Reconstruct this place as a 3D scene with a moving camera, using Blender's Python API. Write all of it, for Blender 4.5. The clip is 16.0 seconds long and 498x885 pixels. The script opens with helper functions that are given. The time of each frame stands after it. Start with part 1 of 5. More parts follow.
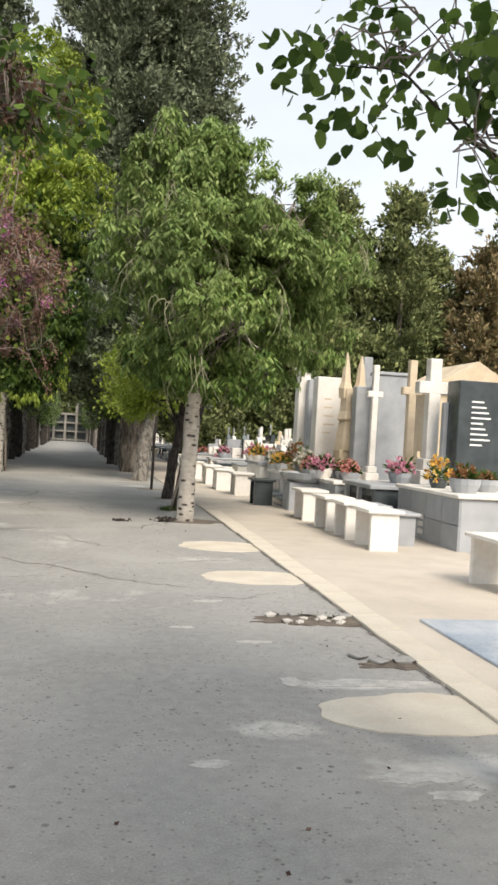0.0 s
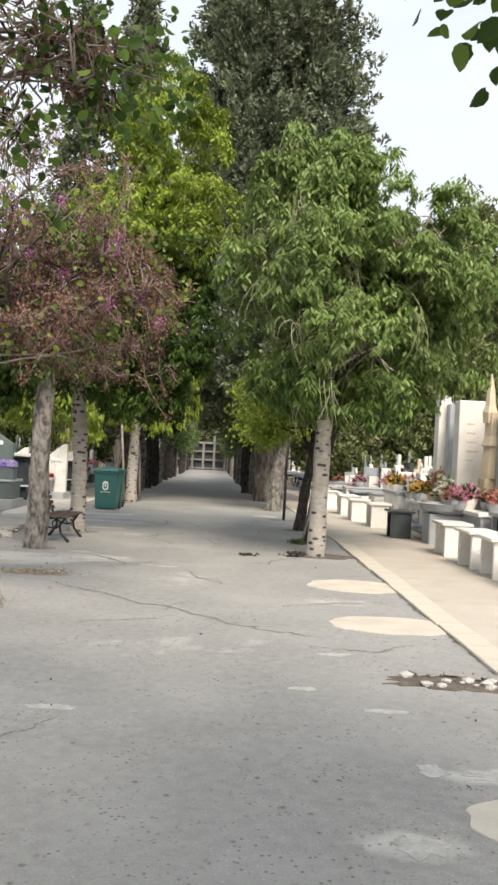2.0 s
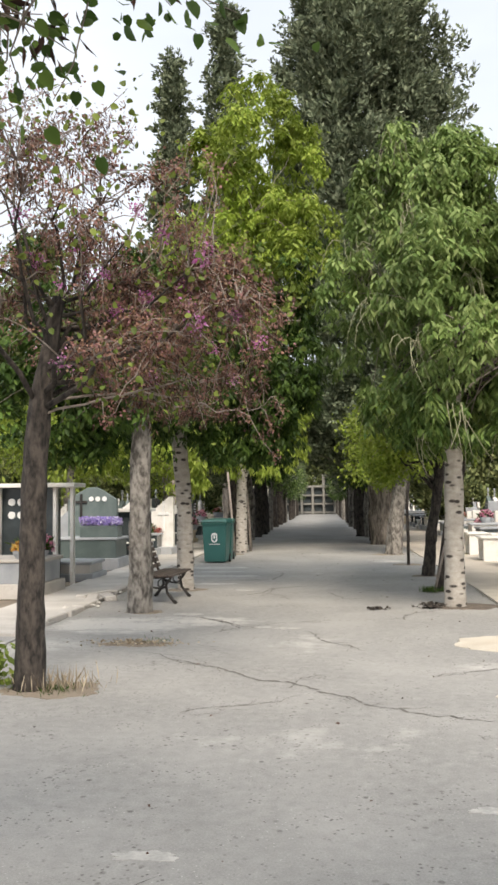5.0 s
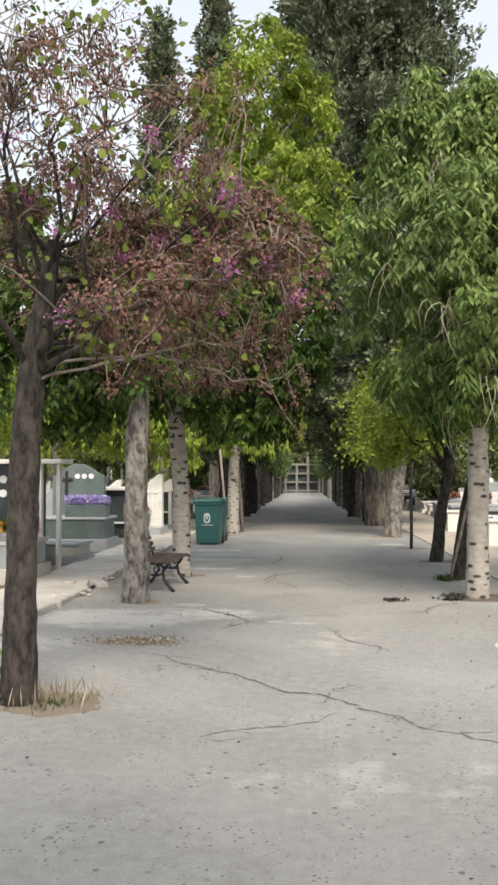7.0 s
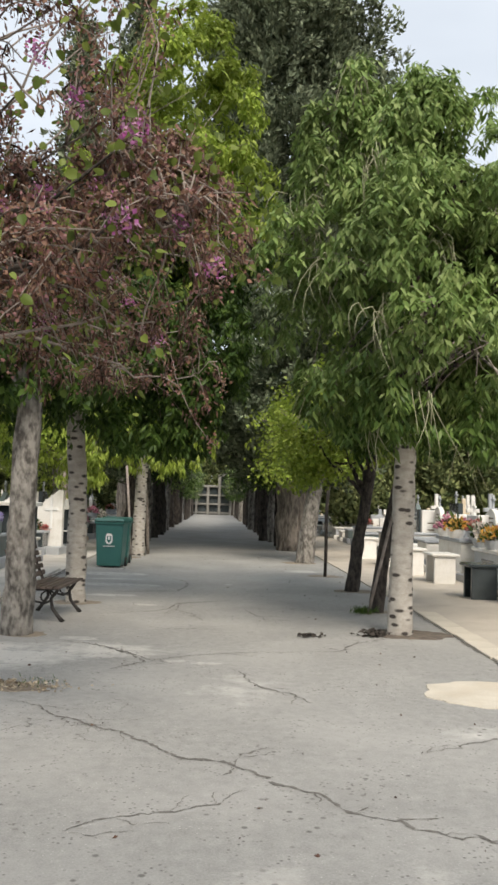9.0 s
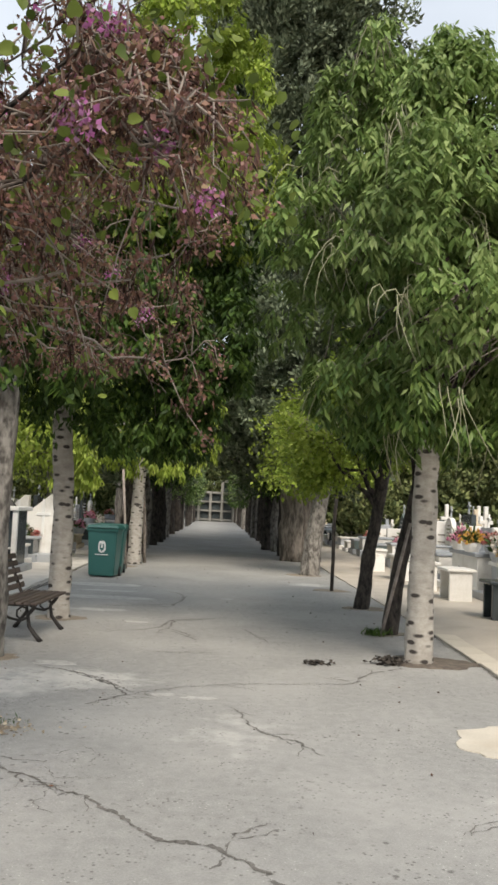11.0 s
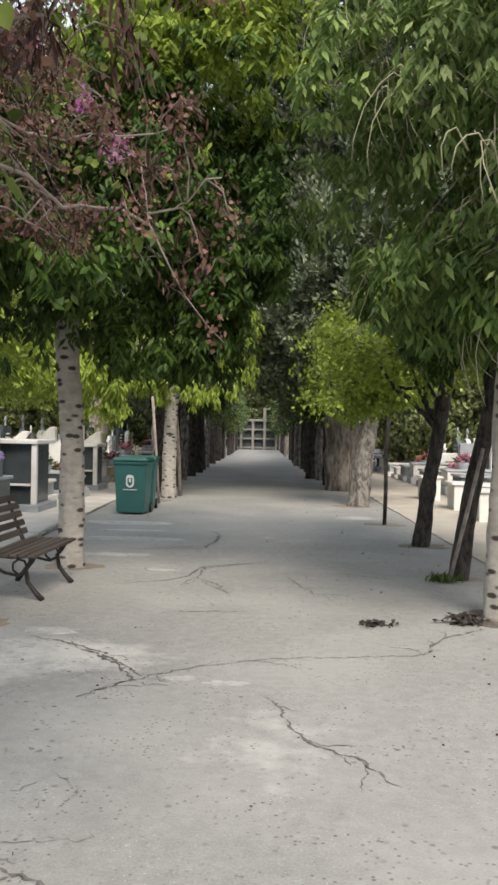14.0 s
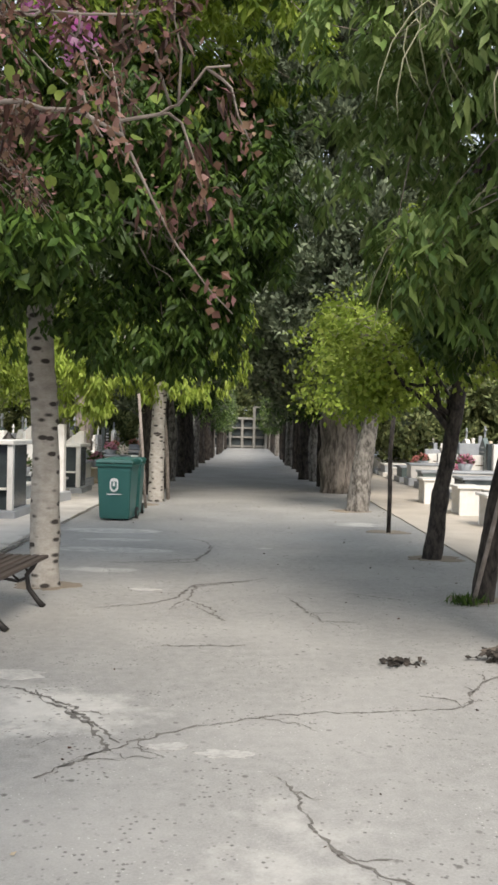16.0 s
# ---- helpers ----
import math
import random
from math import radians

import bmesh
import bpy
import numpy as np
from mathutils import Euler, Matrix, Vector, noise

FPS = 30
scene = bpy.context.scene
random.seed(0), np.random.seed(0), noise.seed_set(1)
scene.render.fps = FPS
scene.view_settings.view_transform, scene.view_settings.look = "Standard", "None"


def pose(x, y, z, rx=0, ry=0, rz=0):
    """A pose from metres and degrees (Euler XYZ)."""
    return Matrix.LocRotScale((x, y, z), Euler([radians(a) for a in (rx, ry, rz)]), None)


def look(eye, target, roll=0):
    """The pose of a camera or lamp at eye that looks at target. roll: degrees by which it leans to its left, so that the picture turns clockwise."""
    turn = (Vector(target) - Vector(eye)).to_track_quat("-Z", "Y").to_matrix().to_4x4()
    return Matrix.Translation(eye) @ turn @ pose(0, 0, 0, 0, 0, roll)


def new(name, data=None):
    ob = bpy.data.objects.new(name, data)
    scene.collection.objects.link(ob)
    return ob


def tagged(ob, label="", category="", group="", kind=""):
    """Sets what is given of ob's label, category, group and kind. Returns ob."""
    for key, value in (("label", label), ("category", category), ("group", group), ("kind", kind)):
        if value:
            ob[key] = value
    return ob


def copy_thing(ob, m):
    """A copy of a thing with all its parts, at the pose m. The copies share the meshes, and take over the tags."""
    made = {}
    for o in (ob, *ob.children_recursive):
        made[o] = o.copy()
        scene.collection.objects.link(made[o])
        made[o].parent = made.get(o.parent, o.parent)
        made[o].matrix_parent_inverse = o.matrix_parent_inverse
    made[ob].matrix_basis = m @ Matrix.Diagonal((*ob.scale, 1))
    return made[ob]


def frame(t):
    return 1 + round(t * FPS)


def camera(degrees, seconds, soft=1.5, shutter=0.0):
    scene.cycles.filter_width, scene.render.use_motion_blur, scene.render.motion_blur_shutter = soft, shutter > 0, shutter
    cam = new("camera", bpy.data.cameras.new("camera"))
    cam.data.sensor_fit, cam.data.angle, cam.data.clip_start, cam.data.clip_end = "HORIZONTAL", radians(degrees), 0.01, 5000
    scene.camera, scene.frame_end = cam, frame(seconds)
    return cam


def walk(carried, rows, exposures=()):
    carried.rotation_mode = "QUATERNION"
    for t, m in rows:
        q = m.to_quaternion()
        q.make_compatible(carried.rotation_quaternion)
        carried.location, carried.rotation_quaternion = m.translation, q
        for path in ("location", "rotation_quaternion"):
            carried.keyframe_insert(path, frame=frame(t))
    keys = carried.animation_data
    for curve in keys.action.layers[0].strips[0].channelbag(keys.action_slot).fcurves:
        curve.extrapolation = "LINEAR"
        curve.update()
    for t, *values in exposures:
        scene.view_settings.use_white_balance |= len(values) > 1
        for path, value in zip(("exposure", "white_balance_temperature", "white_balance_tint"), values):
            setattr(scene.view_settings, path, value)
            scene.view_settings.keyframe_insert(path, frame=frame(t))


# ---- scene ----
cam = camera(33.0, 16.0, soft=2.8)
PATH = [
    (0, (0.398, -2.578, 1.548), (0.771, -0.613, 1.532), 3.3),
    (0.5, (0.466, -2.334, 1.516), (0.787, -0.36, 1.532), 3.3),
    (1, (0.527, -2.004, 1.465), (0.783, -0.021, 1.519), 3.9),
    (1.5, (0.575, -1.837, 1.522), (0.727, 0.157, 1.561), 3.5),
    (2, (0.621, -1.744, 1.579), (0.665, 0.256, 1.611), 2.9),
    (2.5, (0.596, -1.567, 1.58), (0.579, 0.432, 1.629), 2.9),
    (3, (0.63, -1.279, 1.539), (0.552, 0.718, 1.617), 1.8),
    (3.5, (0.614, -1.033, 1.53), (0.495, 0.96, 1.639), 1.3),
    (4, (0.579, -0.83, 1.554), (0.422, 1.16, 1.68), 1.0),
    (4.5, (0.565, -0.648, 1.582), (0.371, 1.338, 1.707), -0.3),
    (4.7, (0.541, -0.524, 1.561), (0.332, 1.46, 1.695), -0.7),
    (6.8, (0.034, 0.593, 1.589), (-0.158, 2.582, 1.676), -0.3),
    (7, (0.019, 0.677, 1.606), (-0.144, 2.669, 1.685), -0.1),
    (7.5, (-0.073, 1.014, 1.583), (-0.138, 3.01, 1.672), 1.4),
    (8, (-0.044, 1.297, 1.577), (-0.049, 3.294, 1.681), 1.2),
    (8.5, (-0.039, 1.55, 1.56), (0.006, 3.545, 1.689), 1.7),
    (9, (0.009, 1.81, 1.567), (0.052, 3.805, 1.701), 1.7),
    (11.5, (0.068, 3.176, 1.59), (0.1, 5.17, 1.742), 2.7),
    (12, (0.117, 3.441, 1.611), (0.139, 5.437, 1.742), 2.3),
    (12.5, (0.116, 3.722, 1.629), (0.118, 5.72, 1.713), 2.8),
    (13, (0.167, 4.022, 1.617), (0.129, 6.021, 1.663), 1.8),
    (13.5, (0.125, 4.361, 1.586), (0.078, 6.361, 1.592), 2.0),
    (14, (0.126, 4.664, 1.576), (0.062, 6.663, 1.551), 1.2),
    (14.5, (0.119, 4.981, 1.58), (0.067, 6.98, 1.536), 0.6),
    (15, (0.078, 5.276, 1.578), (0.041, 7.275, 1.536), 1.1),
    (15.5, (0.081, 5.498, 1.618), (0.032, 7.496, 1.57), 0.3),
    (16, (0.003, 5.749, 1.611), (-0.033, 7.749, 1.582), 1.3),
]
walk(cam, [(t, look(eye, target, roll)) for t, eye, target, roll in PATH],
     exposures=[(0.0, 0.54, 7100, 13), (2.5, 0.64, 7050, 13.3), (4.5, 0.62, 7050, 13.5), (7.0, 0.56, 7000, 12.7), (9.0, 0.38, 6950, 11.5), (13.0, 0.44, 6850, 12.3), (16.0, 0.6, 6750, 13)])

# ---- world, sun ----
SUN_EL, SUN_AZ = radians(47), radians(165)   # azimuth clockwise from +y
world = bpy.data.worlds.new("sky")
scene.world = world
world.use_nodes = True
wn, wl = world.node_tree.nodes, world.node_tree.links
wn.clear()
w_out = wn.new("ShaderNodeOutputWorld")
w_bg = wn.new("ShaderNodeBackground")
w_sky = wn.new("ShaderNodeTexSky")
w_sky.sky_type = "NISHITA"
w_sky.sun_disc = False
w_sky.sun_elevation, w_sky.sun_rotation = SUN_EL, SUN_AZ
w_sky.air_density, w_sky.dust_density, w_sky.ozone_density = 1.0, 3.0, 1.0
w_mix = wn.new("ShaderNodeMix")
w_mix.data_type = "RGBA"
w_co = wn.new("ShaderNodeTexCoord")
w_map = wn.new("ShaderNodeMapping")
w_map.inputs["Scale"].default_value = (1.0, 1.0, 2.6)
w_no = wn.new("ShaderNodeTexNoise")
w_no.inputs["Scale"].default_value = 1.6
w_no.inputs["Detail"].default_value = 6.0
w_rm = wn.new("ShaderNodeMapRange")
w_rm.inputs["From Min"].default_value, w_rm.inputs["From Max"].default_value = 0.3, 0.7
w_rm.inputs["To Min"].default_value, w_rm.inputs["To Max"].default_value = 0.6, 0.9
wl.new(w_co.outputs["Generated"], w_map.inputs["Vector"])
wl.new(w_map.outputs["Vector"], w_no.inputs["Vector"])
wl.new(w_no.outputs["Fac"], w_rm.inputs["Value"])
wl.new(w_rm.outputs["Result"], w_mix.inputs["Factor"])
wl.new(w_sky.outputs["Color"], w_mix.inputs["A"])
w_mix.inputs["B"].default_value = (7.8, 8.8, 10.0, 1)   # thin high cloud
wl.new(w_mix.outputs["Result"], w_bg.inputs["Color"])
w_bg.inputs["Strength"].default_value = 0.092
wl.new(w_bg.outputs["Background"], w_out.inputs["Surface"])
sun = new("sun", bpy.data.lights.new("sun", "SUN"))
sun.data.energy, sun.data.angle, sun.data.color = 3.0, radians(28), (1.0, 0.95, 0.87)
sun.matrix_world = look((math.sin(SUN_AZ) * 50, math.cos(SUN_AZ) * 50, math.tan(SUN_EL) * 50), (0, 0, 0))


# ---- materials ----
def mat(name, c1, c2, scale=4.0, rough=0.8, bump=0.25, fine=60.0, stain=None, stain_scale=0.7, metal=0.0, stretch=(1, 1, 1), rand=0.0,
        spots=None, spot_scale=8.0, spot_size=0.2, bump_dist=0.01, fine_mix=0.35, lo=0.33, hi=0.67):
    """Two colours mixed by coarse and fine noise, with stains, dark spots and relief."""
    m = bpy.data.materials.new(name)
    m.use_nodes = True
    n, l = m.node_tree.nodes, m.node_tree.links
    bsdf = n["Principled BSDF"]
    co = n.new("ShaderNodeTexCoord")
    mp = n.new("ShaderNodeMapping")
    mp.inputs["Scale"].default_value = stretch
    l.new(co.outputs["Object"], mp.inputs["Vector"])
    a = n.new("ShaderNodeTexNoise")
    a.inputs["Scale"].default_value, a.inputs["Detail"].default_value = scale, 6
    b = n.new("ShaderNodeTexNoise")
    b.inputs["Scale"].default_value, b.inputs["Detail"].default_value = fine, 4
    for k in (a, b):
        l.new(mp.outputs["Vector"], k.inputs["Vector"])
    ad = n.new("ShaderNodeMix")
    ad.inputs["Factor"].default_value = fine_mix
    l.new(a.outputs["Fac"], ad.inputs["A"])
    l.new(b.outputs["Fac"], ad.inputs["B"])
    fac = ad.outputs["Result"]
    if rand:
        oi = n.new("ShaderNodeObjectInfo")
        mr = n.new("ShaderNodeMapRange")
        mr.inputs["To Min"].default_value, mr.inputs["To Max"].default_value = -rand, rand
        l.new(oi.outputs["Random"], mr.inputs["Value"])
        sm = n.new("ShaderNodeMath")
        l.new(fac, sm.inputs[0])
        l.new(mr.outputs["Result"], sm.inputs[1])
        fac = sm.outputs["Value"]
    rp = n.new("ShaderNodeValToRGB")
    rp.color_ramp.elements[0].position, rp.color_ramp.elements[1].position = lo, hi
    rp.color_ramp.elements[0].color, rp.color_ramp.elements[1].color = (*c1, 1), (*c2, 1)
    l.new(fac, rp.inputs["Fac"])
    col = rp.outputs["Color"]
    if stain:
        s = n.new("ShaderNodeTexNoise")
        s.inputs["Scale"].default_value, s.inputs["Detail"].default_value = stain_scale, 7
        s.inputs["Roughness"].default_value = 0.65
        l.new(co.outputs["Object"], s.inputs["Vector"])
        sr = n.new("ShaderNodeMapRange")
        sr.inputs["From Min"].default_value, sr.inputs["From Max"].default_value = 0.52, 0.72
        sr.inputs["To Max"].default_value = 0.75
        l.new(s.outputs["Fac"], sr.inputs["Value"])
        mx = n.new("ShaderNodeMix")
        mx.data_type = "RGBA"
        l.new(sr.outputs["Result"], mx.inputs["Factor"])
        l.new(col, mx.inputs["A"])
        mx.inputs["B"].default_value = (*stain, 1)
        col = mx.outputs["Result"]
    if spots:
        v = n.new("ShaderNodeTexVoronoi")
        v.inputs["Scale"].default_value = spot_scale
        l.new(mp.outputs["Vector"], v.inputs["Vector"])
        vr = n.new("ShaderNodeMapRange")
        vr.inputs["From Min"].default_value, vr.inputs["From Max"].default_value = spot_size * 1.25, spot_size * 0.8
        l.new(v.outputs["Distance"], vr.inputs["Value"])
        mx = n.new("ShaderNodeMix")
        mx.data_type = "RGBA"
        l.new(vr.outputs["Result"], mx.inputs["Factor"])
        l.new(col, mx.inputs["A"])
        mx.inputs["B"].default_value = (*spots, 1)
        col = mx.outputs["Result"]
    l.new(col, bsdf.inputs["Base Color"])
    bsdf.inputs["Roughness"].default_value = rough
    bsdf.inputs["Metallic"].default_value = metal
    if bump:
        bp = n.new("ShaderNodeBump")
        bp.inputs["Strength"].default_value, bp.inputs["Distance"].default_value = bump, bump_dist
        l.new(fac, bp.inputs["Height"])
        l.new(bp.outputs["Normal"], bsdf.inputs["Normal"])
    return m


def leaf_mat(name, *cols, trans=0.3, rough=0.5):
    """Leaves: each one its own tint, a little light shining through."""
    m = bpy.data.materials.new(name)
    m.use_nodes = True
    n, l = m.node_tree.nodes, m.node_tree.links
    bsdf, out = n["Principled BSDF"], n["Material Output"]
    ge = n.new("ShaderNodeNewGeometry")
    rp = n.new("ShaderNodeValToRGB")
    e = rp.color_ramp.elements
    e[0].color, e[1].color = (*cols[0], 1), (*cols[-1], 1)
    for i, c in enumerate(cols[1:-1], 1):
        k = e.new(i / (len(cols) - 1))
        k.color = (*c, 1)
    l.new(ge.outputs["Random Per Island"], rp.inputs["Fac"])
    co = n.new("ShaderNodeTexCoord")
    no = n.new("ShaderNodeTexNoise")
    no.inputs["Scale"].default_value = 0.9
    l.new(co.outputs["Object"], no.inputs["Vector"])
    mr = n.new("ShaderNodeMapRange")
    mr.inputs["From Min"].default_value, mr.inputs["From Max"].default_value = 0.3, 0.7
    mr.inputs["To Min"].default_value, mr.inputs["To Max"].default_value = 0.7, 1.3
    l.new(no.outputs["Fac"], mr.inputs["Value"])
    hs = n.new("ShaderNodeHueSaturation")
    l.new(mr.outputs["Result"], hs.inputs["Value"])
    l.new(rp.outputs["Color"], hs.inputs["Color"])
    l.new(hs.outputs["Color"], bsdf.inputs["Base Color"])
    bsdf.inputs["Roughness"].default_value = rough
    bsdf.inputs["Specular IOR Level"].default_value = 0.22
    tr = n.new("ShaderNodeBsdfTranslucent")
    l.new(hs.outputs["Color"], tr.inputs["Color"])
    mx = n.new("ShaderNodeMixShader")
    mx.inputs["Fac"].default_value = trans
    l.new(bsdf.outputs["BSDF"], mx.inputs[1])
    l.new(tr.outputs["BSDF"], mx.inputs[2])
    l.new(mx.outputs["Shader"], out.inputs["Surface"])
    return m


WEAR_AND_DAPPLES = [  # pale worn places, painted sun dapples before the bin: x, y, half width, half length, strength
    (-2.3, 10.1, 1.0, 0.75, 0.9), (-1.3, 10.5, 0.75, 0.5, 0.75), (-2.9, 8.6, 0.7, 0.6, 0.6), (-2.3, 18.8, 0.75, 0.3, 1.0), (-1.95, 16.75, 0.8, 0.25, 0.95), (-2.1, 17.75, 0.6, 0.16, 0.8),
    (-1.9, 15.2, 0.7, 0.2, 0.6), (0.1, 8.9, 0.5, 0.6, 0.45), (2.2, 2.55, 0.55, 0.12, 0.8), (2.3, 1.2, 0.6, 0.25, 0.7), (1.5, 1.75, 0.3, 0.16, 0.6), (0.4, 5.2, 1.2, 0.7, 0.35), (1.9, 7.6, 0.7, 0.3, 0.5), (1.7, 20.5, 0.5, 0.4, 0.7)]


def asphalt_mat():
    """Old grey asphalt: coarse and fine mottling, open pits, pale grit, worn places and painted sun dapples."""
    m = bpy.data.materials.new("asphalt")
    m.use_nodes = True
    n, l = m.node_tree.nodes, m.node_tree.links
    bsdf = n["Principled BSDF"]
    co = n.new("ShaderNodeTexCoord").outputs["Object"]

    def noise_tex(scale, detail, rough=0.5, vector=co):
        k = n.new("ShaderNodeTexNoise")
        k.inputs["Scale"].default_value, k.inputs["Detail"].default_value, k.inputs["Roughness"].default_value = scale, detail, rough
        l.new(vector, k.inputs["Vector"])
        return k.outputs["Fac"]

    def ranged(value, a, b, c=0.0, d=1.0):
        k = n.new("ShaderNodeMapRange")
        for name, number in (("From Min", a), ("From Max", b), ("To Min", c), ("To Max", d)):
            k.inputs[name].default_value = number
        l.new(value, k.inputs["Value"])
        return k.outputs["Result"]

    def calc(op, a, b):
        k = n.new("ShaderNodeMath")
        k.operation = op
        for i, x in enumerate((a, b)):
            if isinstance(x, (int, float)):
                k.inputs[i].default_value = x
            else:
                l.new(x, k.inputs[i])
        return k.outputs["Value"]

    def blend(fac, a, b):
        k = n.new("ShaderNodeMix")
        k.data_type = "RGBA"
        l.new(fac, k.inputs["Factor"])
        for name, x in (("A", a), ("B", b)):
            if isinstance(x, tuple):
                k.inputs[name].default_value = (*x, 1)
            else:
                l.new(x, k.inputs[name])
        return k.outputs["Result"]

    def cells(scale, size):
        k = n.new("ShaderNodeTexVoronoi")
        k.inputs["Scale"].default_value = scale
        l.new(co, k.inputs["Vector"])
        return ranged(k.outputs["Distance"], size * 1.3, size * 0.7)

    fine = noise_tex(85.0, 5, 0.7)
    mid = noise_tex(11.0, 6, 0.65)
    broad = noise_tex(0.75, 6, 0.6)
    col = blend(ranged(calc("ADD", calc("MULTIPLY", fine, 0.6), calc("MULTIPLY", mid, 0.4)), 0.36, 0.64), (0.215, 0.21, 0.197), (0.35, 0.345, 0.325))
    col = blend(ranged(broad, 0.42, 0.68, 0.0, 0.55), col, (0.40, 0.39, 0.365))
    col = blend(ranged(noise_tex(0.45, 5, 0.6), 0.55, 0.7, 0.0, 0.4), col, (0.19, 0.186, 0.176))
    sep = n.new("ShaderNodeSeparateXYZ")
    l.new(co, sep.inputs["Vector"])
    total = None
    # pale mask: worn places, and sun dapples painted into the base colour
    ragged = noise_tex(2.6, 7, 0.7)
    for x, y, rx, ry, k in WEAR_AND_DAPPLES:
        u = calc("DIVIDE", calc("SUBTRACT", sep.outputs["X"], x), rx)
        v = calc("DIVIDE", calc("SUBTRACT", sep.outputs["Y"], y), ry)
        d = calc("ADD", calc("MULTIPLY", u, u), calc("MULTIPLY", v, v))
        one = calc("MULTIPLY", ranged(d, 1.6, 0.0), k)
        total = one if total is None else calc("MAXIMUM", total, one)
    wear_dapple_mask = ranged(calc("ADD", calc("MULTIPLY", total, 0.62), calc("MULTIPLY", ragged, 0.85)), 0.62, 0.86, 0.0, 0.85)
    col = blend(wear_dapple_mask, col, blend(mid, (0.46, 0.445, 0.41), (0.6, 0.585, 0.545)))
    pits = calc("MULTIPLY", cells(8.5, 0.13), ranged(noise_tex(1.3, 4), 0.42, 0.6))
    small = calc("MULTIPLY", cells(26.0, 0.2), ranged(noise_tex(3.0, 4), 0.42, 0.6))
    dark = calc("MULTIPLY", calc("MAXIMUM", pits, small), 0.75)
    col = blend(dark, col, (0.085, 0.08, 0.072))
    grit = calc("MULTIPLY", cells(33.0, 0.13), ranged(noise_tex(2.1, 4), 0.45, 0.62))
    col = blend(calc("MULTIPLY", grit, 0.7), col, (0.55, 0.54, 0.5))
    l.new(col, bsdf.inputs["Base Color"])
    bsdf.inputs["Roughness"].default_value = 0.9
    bp = n.new("ShaderNodeBump")
    bp.inputs["Strength"].default_value, bp.inputs["Distance"].default_value = 0.35, 0.008
    l.new(calc("SUBTRACT", calc("ADD", calc("MULTIPLY", fine, 0.5), calc("MULTIPLY", mid, 0.8)), calc("MULTIPLY", dark, 0.7)), bp.inputs["Height"])
    l.new(bp.outputs["Normal"], bsdf.inputs["Normal"])
    return m


M = {}
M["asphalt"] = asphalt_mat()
M["old_stone"] = mat("old_stone", (0.17, 0.167, 0.15), (0.31, 0.3, 0.27), 1.2, 0.95, 0.5, 30, (0.2, 0.19, 0.17), 0.6)
M["earth"] = mat("earth", (0.16, 0.13, 0.1), (0.3, 0.25, 0.19), 1.0, 0.95, 0.6, 30, (0.2, 0.19, 0.16), 0.4)
M["beige"] = mat("beige_concrete", (0.40, 0.355, 0.295), (0.53, 0.48, 0.41), 1.8, 0.9, 0.3, 70, (0.33, 0.29, 0.24), 0.9)
M["patch"] = mat("patch_concrete", (0.47, 0.425, 0.35), (0.6, 0.55, 0.46), 3.0, 0.9, 0.3, 70, (0.5, 0.42, 0.32), 1.4)
M["concrete"] = mat("grey_concrete", (0.44, 0.41, 0.37), (0.62, 0.59, 0.54), 1.5, 0.9, 0.4, 60, (0.28, 0.26, 0.23), 0.7)
M["crack"] = mat("crack_dirt", (0.1, 0.093, 0.085), (0.19, 0.178, 0.16), 9, 0.95, 0.5, 60)
# pale asphalt for worn spots and for sun dapples laid on the road
M["worn"] = mat("worn_dapple_asphalt", (0.29, 0.285, 0.27), (0.52, 0.505, 0.47), 9.0, 0.92, 0.4, 45)
M["soil"] = mat("dark_soil", (0.07, 0.055, 0.045), (0.17, 0.14, 0.11), 9, 0.95, 0.8, 50, (0.24, 0.2, 0.15), 4.0)
M["bark_dark"] = mat("dark_bark", (0.014, 0.012, 0.01), (0.075, 0.062, 0.052), 13, 0.95, 1.0, 40, lo=0.4, hi=0.6, stretch=(1, 1, 0.45), bump_dist=0.03)
M["bark_pale"] = mat("pale_bark", (0.3, 0.275, 0.24), (0.47, 0.44, 0.39), 7, 0.9, 0.7, 40, (0.22, 0.195, 0.165), 3.0, spots=(0.045, 0.038, 0.033), spot_scale=5.6, spot_size=0.3, stretch=(1, 1, 2.2))
M["bark_grey"] = mat("grey_bark", (0.065, 0.058, 0.05), (0.28, 0.26, 0.23), 10, 0.95, 1.0, 26, (0.14, 0.12, 0.1), 5.0, lo=0.4, hi=0.58, stretch=(1, 1, 0.55), bump_dist=0.03)
M["bark_red"] = mat("cypress_bark", (0.1, 0.085, 0.07), (0.36, 0.31, 0.26), 8, 0.95, 1.0, 30, lo=0.4, hi=0.6, stretch=(1, 1, 0.22), bump_dist=0.03)
M["twig"] = mat("twig", (0.16, 0.13, 0.11), (0.36, 0.31, 0.27), 12, 0.9, 0.3, 50)
M["leaf_drop"] = leaf_mat("leaf_drooping", (0.112, 0.182, 0.05), (0.18, 0.262, 0.078), (0.31, 0.385, 0.145), trans=0.36, rough=0.5)
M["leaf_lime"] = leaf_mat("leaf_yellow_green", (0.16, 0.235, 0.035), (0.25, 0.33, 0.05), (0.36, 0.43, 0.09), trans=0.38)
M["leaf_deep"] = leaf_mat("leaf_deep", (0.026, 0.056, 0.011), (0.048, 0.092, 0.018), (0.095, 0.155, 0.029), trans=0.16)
M["leaf_gloss"] = leaf_mat("leaf_glossy", (0.055, 0.105, 0.026), (0.09, 0.15, 0.036), (0.18, 0.25, 0.07), trans=0.32, rough=0.38)
M["stalk"] = mat("bare_stalk", (0.2, 0.2, 0.12), (0.36, 0.35, 0.23), 10, 0.85, 0.3, 50)
